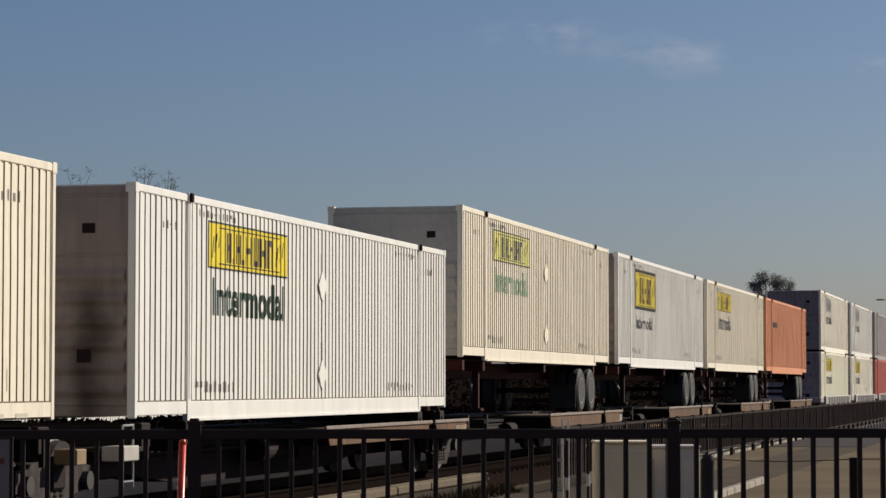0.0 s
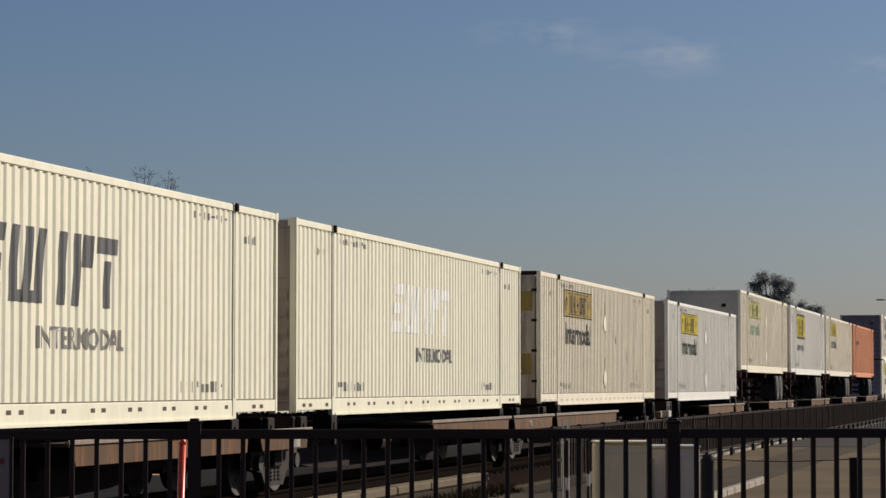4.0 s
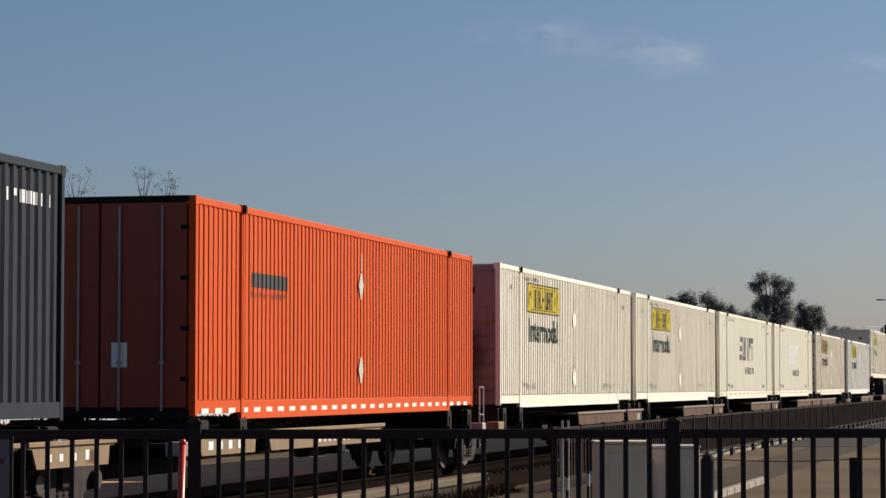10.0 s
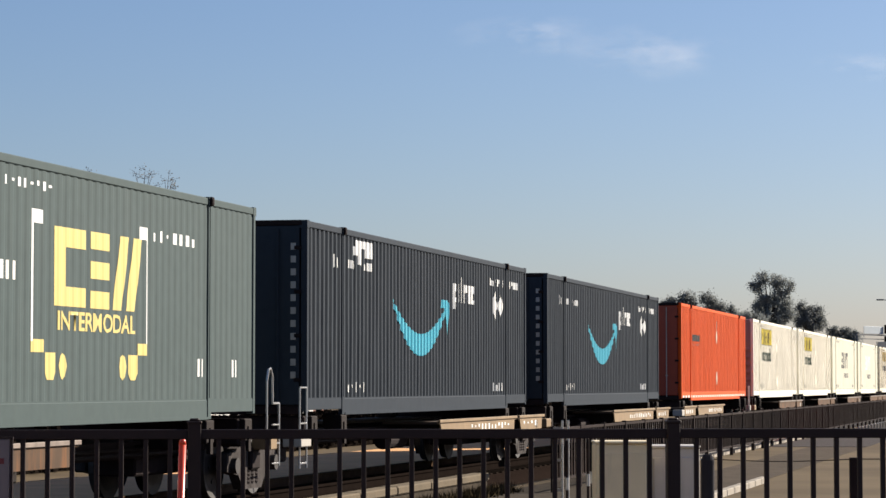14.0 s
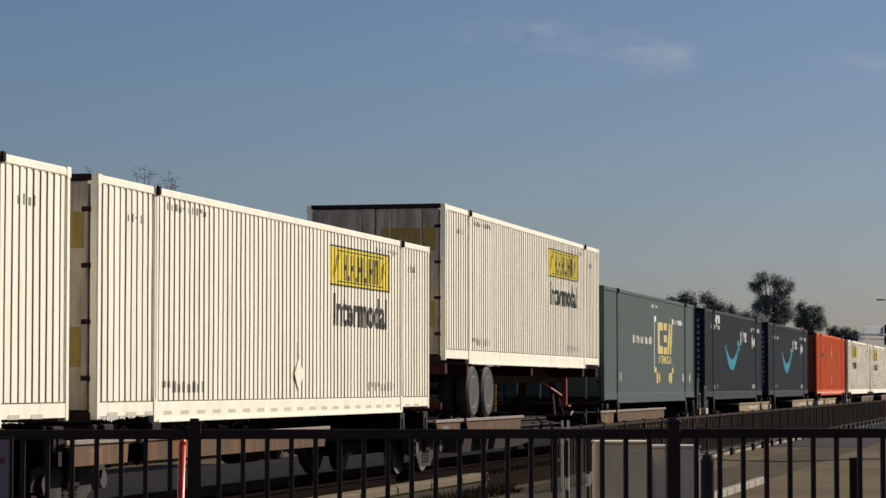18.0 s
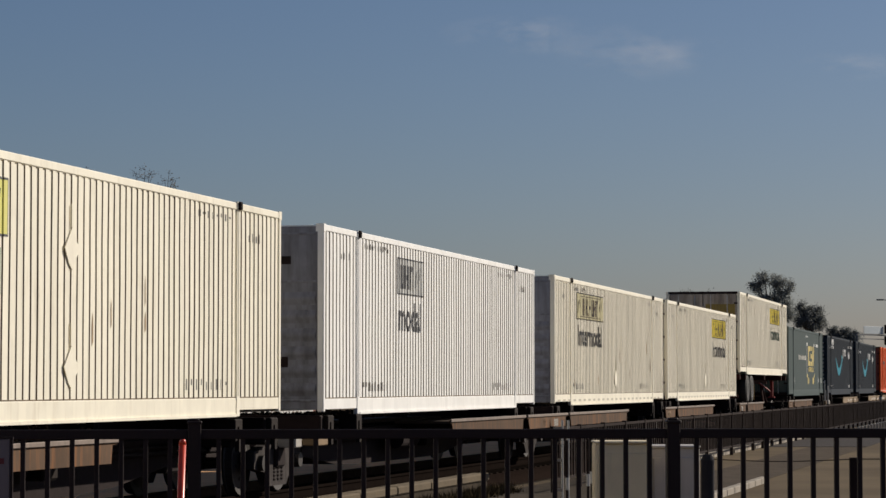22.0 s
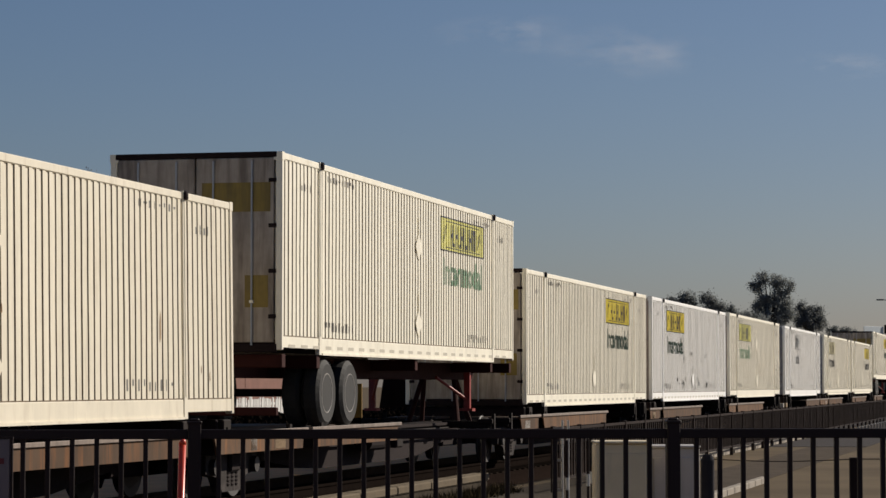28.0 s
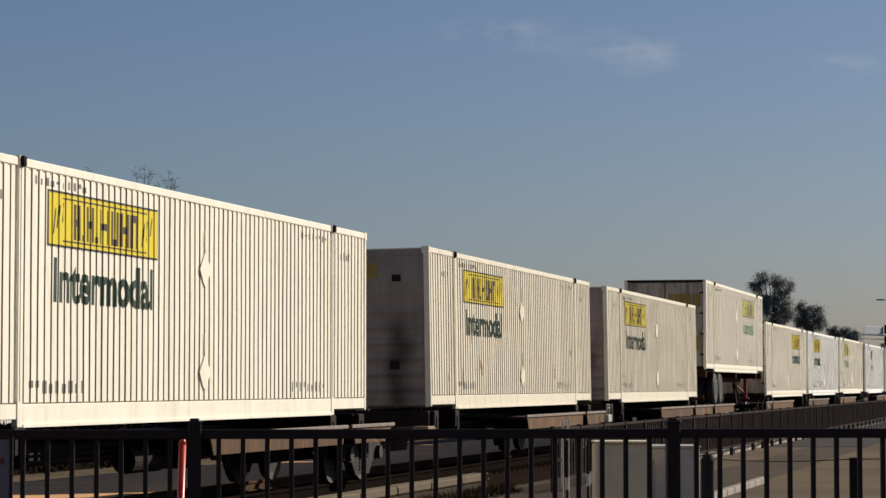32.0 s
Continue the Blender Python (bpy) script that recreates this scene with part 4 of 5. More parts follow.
def framed_logo(c):
    r = -X0
    bars3 = [rect(r - 6.22, r - 5.6, z, z + 0.2) for z in (1.32, 1.66, 2.0)]
    for g in ([rect(r - 7.3, r - 6.97, 1.32, 2.2), rect(r - 6.97, r - 6.35, 1.32, 1.54), rect(r - 6.97, r - 6.35, 1.98, 2.2)], bars3,
              [[(r - 5.5 + d, 1.32), (r - 5.2 + d, 1.32), (r - 4.95 + d, 2.2), (r - 5.25 + d, 2.2)] for d in (0.0, 0.45)]):
        link("brand_block", conform(flat(*g)), "gold", c, "gold block of the logo")
    link("lettering", conform(words("INTERMODAL", r - 7.2, r - 4.72, 1.05, 1.27, bold=0.02)), "gold", c, "gold word INTERMODAL")
    for g in (rect(r - 7.95, r - 7.9, 0.92, 2.35), rect(r - 4.35, r - 4.3, 0.92, 2.35), rect(r - 7.9, r - 7.65, 2.2, 2.35), rect(r - 4.6, r - 4.35, 2.2, 2.35)):
        link("logo_frame", conform(flat(g)), "white_letter", c)
    feet = [[(x - 0.15, 0.58), (x - 0.09, 0.50), (x + 0.09, 0.50), (x + 0.15, 0.58), (x + 0.15, 0.80), (x - 0.15, 0.80)] for x in (r - 7.4, r - 4.8)]
    feet += [[(x - 0.12, 0.66), (x - 0.07, 0.54), (x, 0.50), (x + 0.07, 0.54), (x + 0.12, 0.66), (x + 0.07, 0.77), (x, 0.80), (x - 0.07, 0.77)] for x in (r - 7.05, r - 5.15)]
    for g in (rect(r - 7.95, r - 7.6, 0.8, 0.94), rect(r - 4.65, r - 4.3, 0.8, 0.94), *feet):
        link("logo_foot", conform(flat(g)), "gold", c)
    link("slogan_writing", conform(bars(r - 11.6, r - 8.3, 1.56, 1.76, 19, 77)), "reflector", c)["kind"] = "stuff"
    link("small_writing", conform(bars(r - 8.7, r - 7.3, 2.56, 2.66, 8, 3)), "white_letter", c)["kind"] = "stuff"
    link("small_writing", conform(bars(r - 4.1, r - 2.4, 2.2, 2.34, 7, 4)), "white_letter", c)["kind"] = "stuff"
    for x in (X0 + 2.4, r - 2.4, r - 1.0):
        link("small_writing", conform(bars(x, x + 0.32, 0.55, 0.78, 2, 9)), "white_letter", c)["kind"] = "stuff"


def scuffs(c):
    """Clusters of dark patches where the white paint has flaked, most along the foot."""
    rnd = random.Random(8)
    q = []
    for cx, cz, n in ((-3.05, 0.42, 5), (-2.05, 0.48, 7), (-1.95, 1.12, 3), (-3.5, 1.25, 1), (-0.15, 0.52, 4), (-0.1, 1.36, 2), (1.05, 0.42, 4), (1.3, 0.8, 1), (2.45, 1.2, 2), (3.0, 1.4, 1), (3.3, 0.45, 5)):
        for _ in range(n):
            x, z = cx + rnd.gauss(0, 0.26), max(0.30, cz + rnd.gauss(0, 0.09))
            h, w = rnd.uniform(0.07, 0.24), rnd.uniform(0.05, 0.16)
            q.append([(x, z), (x + w, z + rnd.uniform(0, 0.04)), (x + w * rnd.uniform(0.7, 1.1), z + h * 0.6), (x + w * 0.6, z + h), (x + w * 0.1, z + h * rnd.uniform(0.6, 0.9))])
    link("flaked_paint", conform(flat(*q), 0.005), "black", c, "dark flaked paint patches")["kind"] = "stuff"


def rust_runs(n, seed, low=0.35, high=1.5):
    """Narrow brown runs down the side, with ragged ends."""
    def put(c):
        rnd = random.Random(seed)
        q = []
        for _ in range(n):
            x, z = rnd.uniform(-6.8, 7.4), rnd.uniform(low, high)
            h, w = rnd.uniform(0.08, 0.42), rnd.uniform(0.02, 0.055)
            q.append([(x, z), (x + w, z + h * 0.15), (x + w * 0.8, z + h * 0.8), (x + w * 0.4, z + h), (x - w * 0.1, z + h * 0.6)])
        link("rust_run", conform(flat(*q), 0.005), "stain", c, "narrow brown rust runs")["kind"] = "stuff"
    return put


def notice(c):
    link("notice_block", conform(flat(rect(X0 + 2.4, X0 + 4.1, 1.80, 2.0))), "black", c, "dark brand block")
    link("notice_writing", conform(bars(X0 + 2.4, X0 + 4.1, 1.66, 1.74, 9, 2)), "black", c)["kind"] = "stuff"


# ---- the train, front to rear ----
CREAM = "cream corrugated container with yellow board"
CARS = [                                       # front end at the start, raised on a chassis, kind, and how each looks
    (-334.2, 0, "board", CREAM + " riding a rail car", "cream", dict(sign="yellow", end="plain")),
    (-314.48, 0, "board", CREAM + " and a dark green word", "bright", dict(sign="yellow", end="plain", seed=1)),
    (-293.94, 0, "board", CREAM + ", ribbed grey end", "warm", dict(sign="yellow", end="plain_sign", lean=-0.9, seed=2, extra=rust_runs(12, 31))),
    (-275.35, 0, "board", "cream white container with a dull yellow board", "warm", dict(sign="yellow", end="plain", lean=-0.9, seed=3, extra=rust_runs(9, 32))),
    (-257.04, 1, "wheels_behind", "pale container raised on a road chassis, dark door header", "bright", dict(sign="pale_yellow", sign_at="front", letters="faded_green", end="sign", head="steel_dark", strips=True, raised=0.05, seed=1)),
    (-239.57, 0, "deck_behind", CREAM + " near its leading end", "bright", dict(sign="yellow", sign_at="front", end="sign", strips=True, diamonds="low", seed=2)),
    (-222.33, 0, "deck_behind", "white container with flaked dark paint along its foot", "chalk", dict(sign="yellow", end="plain", extra=scuffs, strips=True, diamonds="low", seed=3)),
    (-205.05, 0, "deck_behind", "warm cream container with a faded green word", "bright", dict(sign="pale_yellow", letters="faded_green", end="plain", raised=0.03, extra=rust_runs(4, 33))),
    (-186.70, 0, "board", "chalky white container with a bleached board", "chalk", dict(sign="white_sign", letters="grey_letter", end="plain_blue", half=True, diamonds=False, seed=1)),
    (-168.29, 0, "deck_behind", "cream white container with a tarnished yellow board", "bright", dict(sign="wan_yellow", letters="black", end="plain_blue", diamonds="low", strips=True, seed=2, extra=rust_runs(8, 34))),
    (-151.28, 0, "deck_behind", CREAM + " at its leading end", "bright", dict(sign="yellow", sign_at="front", letters="black", end="sign", diamonds="low", strips=True, seed=3)),
    (-133.91, 1, "wheels_behind", "cream container raised on a red road chassis", "bright", dict(sign="yellow", sign_at="front", end="sign", head="steel_dark", diamonds=False)),
    (-117.03, 0, "deck_behind", "grey-green container with a gold framed logo", "green_grey", dict(extra=framed_logo, diamonds=False, marks="", end="door", rib=(0.28, "trapezoid"), raised=0.008)),
    (-98.36, 0, "tan", "dark grey container with a cyan curved arrow", "slate", dict(extra=smile(True), diamonds=False, marks="", end="door", rib=(1.0, "trapezoid"))),
    (-79.89, 0, "tan", "dark grey container with a cyan arrow, beside an orange one", "slate", dict(extra=smile(False), diamonds=False, marks="", end="door", rib=(1.0, "trapezoid"))),
    (-59.25, 0, "tan_deck_behind", "bright orange container with a white dashed strip", "orange", dict(extra=notice, marks="", tape=True, end="door", seed=1)),
    (-40.61, 0, "board", CREAM + " and a dark end", "cream", dict(sign="yellow", end="plain", seed=2)),
    (-23.51, 0, "board", CREAM + " and green lettering", "bright", dict(sign="yellow", end="plain", seed=3)),
    (-6.19, 0, "board", "ivory container with dark slanted blocks", "ivory", dict(extra=slanted_blocks("grey_letter", "pencil"), diamonds=False, end="plain", rib=(1.0, "soft"), strips=True)),
    (10.87, 0, "board", "ivory container with bleached white blocks", "ivory", dict(extra=slanted_blocks("ghost", "grey_letter"), diamonds=False, end="plain", rib=(1.0, "soft"), strips=True)),
    (29.14, 0, "deck_behind", "stained cream container with a browned board", "warm", dict(sign="tan_sign", letters="black", end="sign", strips=True, seed=1, raised=0.015, extra=rust_runs(20, 35))),
    (47.82, 0, "board", CREAM + ", bright and clean", "cool", dict(sign="yellow", end="plain", seed=2)),
    (65.34, 1, "high", "cream container with a faded board on a road chassis", "warm", dict(sign="pale_yellow", letters="faded_green", end="plain_pale", seed=3)),
    (82.91, 1, "high", "white container with a tall yellow board on a chassis", "cool", dict(sign="yellow", letters="grey_letter", end="plain", tall=True, diamonds=False)),
    (100.05, 1, "high", "cream container with a small yellow board on a chassis", "warm", dict(sign="yellow", letters="grey_letter", end="plain", diamonds=False, seed=1)),
    (117.22, 1, "high", "faded orange container on a road chassis", "pale_orange", dict(extra=notice, marks="", diamonds=False, end="door", seed=2)),
]
DEEP = {3, 4, 5, 6, 7, 8, 9, 11, 17, 18, 19, 20, 21}    # cars with a fish-bellied sill
IRONS = {3: "rear_low", 12: "front", 13: "rear_tall", 15: "ahead", 21: "rear_low"}    # cars with end ladders or grab irons
for i, (q, up, kind, label, paint, opts) in enumerate(CARS):
    floor_z = HIGH_Z + (0.075 if kind == "high" else 0.0) if up else LOAD_Z
    container(label, paint, q, floor_z, **opts)
    rear_gap = q - LEN - CARS[i - 1][0] if i else 1.2
    spine_car(q, q - LEN, "tan" if "tan" in kind else "grey", "behind" not in kind, "chassis" if up else "container", letter=i, gap_rear=rear_gap, irons=IRONS.get(i, ""), deep=i in DEEP,
              stand=("front" if kind == "wheels_behind" else "rear") if up else False)
    if up:
        chassis(q, q - LEN, "rear" if kind == "wheels_behind" else "front", floor_z + opts.get("raised", 0.0))


def stacked(s_front, low, high):
    """A well car with two containers one on the other."""
    w = thing("well_car", "dull grey steel well car under stacked containers", "rail car", "well cars")
    hx = 9.1
    for side in (-1, 1):
        link("side_sill", boxed(-hx + 1.6, hx - 1.6, side * 1.45 - 0.05, side * 1.45 + 0.05, 0.38, 1.25, bevel=0.02), "dull_grey", w)
        for x in range(-6, 7):
            link("side_rib", boxed(x - 0.05, x + 0.05, side * 1.5 - 0.04, side * 1.5 + 0.04, 0.42, 1.2), "dull_grey", w)
    link("well_floor", boxed(-hx + 1.6, hx - 1.6, -1.4, 1.4, 0.36, 0.46), "steel_dark", w)
    for sgn in (-1, 1):
        link("end_platform", boxed(*sorted((sgn * (hx - 1.7), sgn * (hx + 0.1))), -1.4, 1.4, 0.95, 1.2, bevel=0.02), "dull_grey", w)
    bogie(w, hx)
    ride(w, s_front - 8.4, 0.0)
    for z, (label, paint, sign) in ((0.47, low), (0.47 + HIGH + 0.02, high)):
        container(label, paint, s_front, z, sign=sign, letters="grey_letter", end="plain_blue", diamonds=False)


PALE = "pale container stacked in a well car"
stacked(140.9, (PALE + ", yellow board", "ivory", "yellow"), (PALE + ", upper tier", "cream", "white_sign"))
stacked(159.7, (PALE + ", yellow board", "cream", "yellow"), (PALE + ", upper tier", "cool", "white_sign"))
stacked(178.5, ("dull red container at the foot of a stack", "red", ""), ("dull grey container on a red one", "dull_grey", ""))
stacked(197.3, (PALE + ", yellow board", "cream", "yellow"), (PALE + ", upper tier", "cool", "white_sign"))


# ---- ground, track ----
def ground():
    bm = bmesh.new()
    R = 2500.0
    for q in [[(-R, -R), (R, -R), (R, R), (-R, R)]]:
        bm.faces.new([bm.verts.new((x, y, -0.02)) for x, y in q])
    return tagged(link("ground", bm, "dirt"), "dry tan open ground reaching the horizon", "ground", kind="structure")


ground()


def strip(name, s0, s1, m0, m1, z0, z1, material, label, category, step=0.0):
    bm = bmesh.new()
    ins = 0.0 if step == 0 else step
    lo = [spot(s0, m0, z0), spot(s1, m0, z0), spot(s1, m1, z0), spot(s0, m1, z0)]
    hi = [spot(s0, m0 + ins, z1), spot(s1, m0 + ins, z1), spot(s1, m1 - ins, z1), spot(s0, m1 - ins, z1)]
    a, b = [bm.verts.new(v) for v in lo], [bm.verts.new(v) for v in hi]
    bm.faces.new(b)
    for i in range(4):
        j = (i + 1) % 4
        bm.faces.new((a[i], a[j], b[j], b[i]))
    bmesh.ops.recalc_face_normals(bm, faces=bm.faces)
    return tagged(link(name, bm, material), label, category, kind="structure")


MID = FACE + HALF
strip("ballast_bed", -60, 700, MID - 2.6, MID + 1.75, -0.015, 0.02, "ballast", "oil-dark brown gravel ballast under the track", "ballast", 0.6)
track = tagged(new("track"), "standard gauge rail track on timber sleepers", "track", kind="structure")
for side in (-1, 1):
    bm = bmesh.new()
    y = side * 0.7525
    box(bm, -60, 700, y - 0.035, y + 0.035, RAIL_Z - 0.045, RAIL_Z, bevel=0.008)
    box(bm, -60, 700, y - 0.012, y + 0.012, 0.06, RAIL_Z - 0.04)
    box(bm, -60, 700, y - 0.07, y + 0.07, 0.045, 0.062)
    # the far rail has a paler brown than the near one
    r = link("rail", bm, "rail" if side < 0 else "rail_pale", track)
    r.matrix_basis = along(0, MID)
for k in range(150):
    shared("sleeper", "sleeper", lambda: boxed(-0.11, 0.11, -1.3, 1.3, -0.06, 0.045, bevel=0.01), "tie", track, m=along(24 + 0.55 * k, MID))
strip("apron", 20, 260, 13.6, 18.2, -0.016, 0.0, "apron", "pale concrete apron beyond the track", "paving")
long_wall = thing("long_building", "long low red-brown building beyond the hedge", "building")
for k in range(14):
    shared("bay", "wall_bay", lambda: boxed(0.02, 6.98, -0.15, 0.15, -0.05, 2.7, bevel=0.01), "brick_red", long_wall, m=along(40 + 7 * k, 37.0))
    shared("bayroof", "roof_edge", lambda: boxed(0.0, 7.0, -0.3, 0.4, 2.7, 2.85, bevel=0.01), "end_grey", long_wall, m=along(40 + 7 * k, 37.0))
for k in range(30):
    f = thing("white_fence_panel", "white picket fence panel before a long building", "fence", "white fence panels")
    f.matrix_basis = along(38 + 2.4 * k, 30.0)
    for z in (0.35, 1.05):
        shared(("wrail", z), "rail", lambda: boxed(0, 2.4, -0.03, 0.03, z - 0.05, z + 0.05), "white_fence", f)
    for i in range(12):
        shared("wpicket", "picket", lambda: boxed(-0.065, 0.065, -0.055, -0.03, -0.02, 1.35), "white_fence", f, m=pose(0.1 + i * 0.2, 0, -0.14 * chance(12 * k + i), 0, 7 * (chance(12 * k + i, 2) - 0.5), 0))
kerb = thing("kerb_1", "weathered concrete edging along the ballast", "kerb", kind="structure")
for k in range(9):
    shared("kerbbase", "kerb_footing", lambda: boxed(0.0, 2.0, -0.10, 0.10, -0.03, 0.215), "verge", kerb, m=along(25.2 + 2 * k, 9.1))
    shared("kerbstone", "kerb_stone", lambda: boxed(0.01, 1.99, -0.14, 0.14, 0.215, 0.335, bevel=0.02), "concrete", kerb, m=along(25.2 + 2 * k, 9.1, 0.012 * (chance(k) - 0.5), 0.6 * (chance(k, 1) - 0.5)))
strip("verge", 18, 52, 6.9, 8.96, -0.017, -0.006, "verge", "dark weedy soil beside the concrete edging", "soil")
strip("paving", 56, 420, 8.4, 9.5, -0.016, -0.006, "asphalt", "grey asphalt strip between railing and track", "paving")
kerb = thing("kerb_2", "pale broken concrete kerb under the railing", "kerb", kind="structure")
for k in range(13):
    shared("kerbpiece", "kerb_stone", lambda: boxed(0.0, 1.75, -0.1, 0.1, -0.03, 0.10, bevel=0.015), "kerb", kerb, m=along(60 + 2.4 * k, 8.28))


def tufts(name, s0, s1, m0, m1, n, high, material, label, seed):
    """Dry blades and stalks scattered over a strip beside the line."""
    rnd = random.Random(seed)
    vs, fs = [], []
    for _ in range(n):
        p = spot(rnd.uniform(s0, s1), rnd.uniform(m0, m1), -0.02)
        for _ in range(5):
            a, h = rnd.uniform(0, 6.28), high * rnd.uniform(0.35, 1.0)
            w = 0.012 + 0.014 * rnd.random()
            o = p + Vector((rnd.gauss(0, 0.08), rnd.gauss(0, 0.08), 0))
            d = Vector((math.cos(a), math.sin(a), 0))
            k = len(vs)
            vs += [o - d * w, o + d * w, o + Vector((rnd.gauss(0, 0.07), rnd.gauss(0, 0.07), h))]
            fs.append((k, k + 1, k + 2))
    me = bpy.data.meshes.new(name)
    me.from_pydata([tuple(v) for v in vs], [], fs)
    me.materials.append(M[material])
    return tagged(new(name, me), label, "weeds", kind="stuff")


strip("gravel_path", 30, 76, 5.3, 6.88, -0.0175, -0.008, "path", "grey-brown packed gravel beside the railing", "path")
strip("asphalt_path", 76.5, 420, 5.3, 8.1, -0.0175, -0.008, "asphalt", "dark grey asphalt path along the railing", "path")
for k in range(13):
    p = thing("marker_peg", "small white painted wooden peg beside the path", "peg", "white pegs")
    p.matrix_basis = along(97 + 1.7 * k, 7.0)
    shared("peg", "stake", lambda: boxed(-0.04, 0.04, -0.04, 0.04, -0.02, 0.22, bevel=0.01), "kerb", p)
    shared("pegcap", "cap", lambda: boxed(-0.045, 0.045, -0.045, 0.045, 0.22, 0.245, bevel=0.01), "white_fence", p)
tufts("weeds", 24, 44, 8.72, 8.95, 900, 0.22, "weed", "dry brown weeds along the concrete edging", 5)


def hedge(s0, s1, m, wide, high, n, label, seed):
    """An uneven bank of small leaves, added beyond the track as dark fill."""
    rnd = random.Random(seed)
    vs, fs = [], []
    for _ in range(n):
        s = rnd.uniform(s0, s1)
        top = high * (0.93 + 0.04 * math.sin(s * 0.9) + 0.03 * math.sin(s * 2.3 + 1))
        z = top * rnd.random() ** 0.6
        p = spot(s, m + rnd.uniform(-wide, wide) * (1 - 0.5 * z / high), z)
        u = Vector((rnd.gauss(0, 1), rnd.gauss(0, 1), rnd.gauss(0, 1))).normalized() * rnd.uniform(0.04, 0.09)
        w = u.cross(Vector((rnd.gauss(0, 1), rnd.gauss(0, 1), rnd.gauss(0, 1)))).normalized() * rnd.uniform(0.03, 0.08)
        k = len(vs)
        vs += [p + u, p + w, p - u, p - w]
        fs.append((k, k + 1, k + 2, k + 3))
    me = bpy.data.meshes.new("hedge")
    me.from_pydata([tuple(v) for v in vs], [], fs)
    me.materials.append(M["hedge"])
    return tagged(new("hedge", me), label, "hedge", kind="stuff")


# hedges and banks are added fill for the darkness under the cars
hedge(30, 112, 20.8, 1.3, 1.02, 60000, "low near-black hedge added as dark fill under the cars", 11)
strip("low_bank", 28, 112, 20.0, 21.6, -0.018, 0.86, "hedge", "low near-black bank added to close gaps in the hedge", "bank", 0.3)
hedge(112, 330, 26.5, 1.5, 2.7, 90000, "near-black hedge added as dark fill under the raised containers", 12)

strip("bank", 110, 332, 25.6, 27.4, -0.018, 2.2, "hedge", "near-black bank added to close gaps in the tall hedge", "bank", 0.3)

# ---- fence close to the camera ----
FENCE_M = pose(-1.184, 12.30, 0, 0, 0, math.degrees(math.atan2(0.4, 4.26)))
STEP = 0.1154


def fence_panel(k):
    f = thing("fence_panel", "black metal picket fence panel on square posts", "fence", "picket fence panels")
    f.matrix_basis = FENCE_M @ pose(k * 20 * STEP, 0, 0)
    for z in (0.14, 1.518):
        link("fence_rail", boxed(0.03, 20 * STEP - 0.03, -0.018, 0.018, z - 0.023, z + 0.023, bevel=0.003), "fence", f)
    for i in range(1, 20):
        shared("picket", "picket", lambda: boxed(-0.0115, 0.0115, -0.0115, 0.0115, 0.05, 1.53, bevel=0.002), "fence", f, m=pose(i * STEP, 0, 0))
    shared("fence_post", "fence_post", lambda: boxed(-0.032, 0.032, -0.032, 0.032, -0.02, 1.575, bevel=0.004), "fence", f)
    shared("post_cap", "post_cap", lambda: box(boxed(-0.036, 0.036, -0.036, 0.036, 1.566, 1.582, bevel=0.004), -0.024, 0.024, -0.024, 0.024, 1.58, 1.594, bevel=0.006), "fence", f)


for k in range(-3, 4):
    fence_panel(k)


def by_bearing(x, depth, z=0.0):
    return ((x - 784) / 4560 * depth, depth, z)


pole = thing("marker_pole", "orange-red plastic marker pole leaning behind the fence", "pole")
pole.matrix_basis = pose(*by_bearing(310, 13.2), 0, 0.0, 0) @ pose(0, 0, 0, 0, 1.6, 0)
link("tube", rod(bmesh.new(), (0, 0, -0.01), (0, 0, 1.455), 0.0185, 16), "hot_orange", pole, smooth=True)
link("cap", rod(bmesh.new(), (0, 0, 1.45), (0, 0, 1.478), 0.0205, 16, 0.012), "hot_orange", pole, smooth=True)
link("foot", rod(bmesh.new(), (0, 0, -0.02), (0, 0, 0.06), 0.06, 16, 0.03), "tyre", pole)

sign = thing("sign_board", "grey rounded sign board with a dark red bar on a post", "sign")
sign.matrix_basis = pose(*by_bearing(-60, 11.4), 0, 0, 0)
link("board", boxed(-0.21, 0.205, -0.012, 0.012, 0.75, 1.52, bevel=0.008), "board", sign)
link("rim", box(box(boxed(-0.215, 0.215, -0.018, -0.004, 1.515, 1.525), 0.205, 0.214, -0.018, -0.004, 0.74, 1.52), -0.215, -0.206, -0.018, -0.004, 0.74, 1.52), "fence", sign)
link("red_bar", boxed(-0.19, 0.175, -0.0165, -0.0125, 1.405, 1.43), "board_red", sign)
link("post", boxed(-0.03, 0.03, 0.012, 0.06, -0.02, 1.4), "galv", sign)


def cabinet(x, w, depth, z, paint, label):
    c = thing("utility_cabinet", label, "cabinet", "roadside cabinets")
    c.matrix_basis = pose(*by_bearing(x, depth), 0, 0, 0)
    link("body", boxed(-w / 2, w / 2, -0.2, 0.25, -0.02, z - 0.03, bevel=0.012), paint, c)
    link("door", boxed(-w / 2 + 0.03, w / 2 - 0.03, -0.215, -0.19, 0.1, z - 0.1, bevel=0.006), paint, c)
    link("lid", boxed(-w / 2 - 0.006, w / 2 + 0.006, -0.222, 0.26, z - 0.03, z - 0.012, bevel=0.006), paint, c)
    link("handle", boxed(w / 2 - 0.09, w / 2 - 0.07, -0.235, -0.21, z * 0.55, z * 0.55 + 0.12), "steel_dark", c)


cabinet(1098, 0.42, 20.0, 1.335, "cabinet_a", "beige-grey metal utility cabinet behind the fence")
cabinet(1189, 0.39, 20.3, 1.295, "cabinet_b", "blue-grey metal utility cabinet behind the fence")

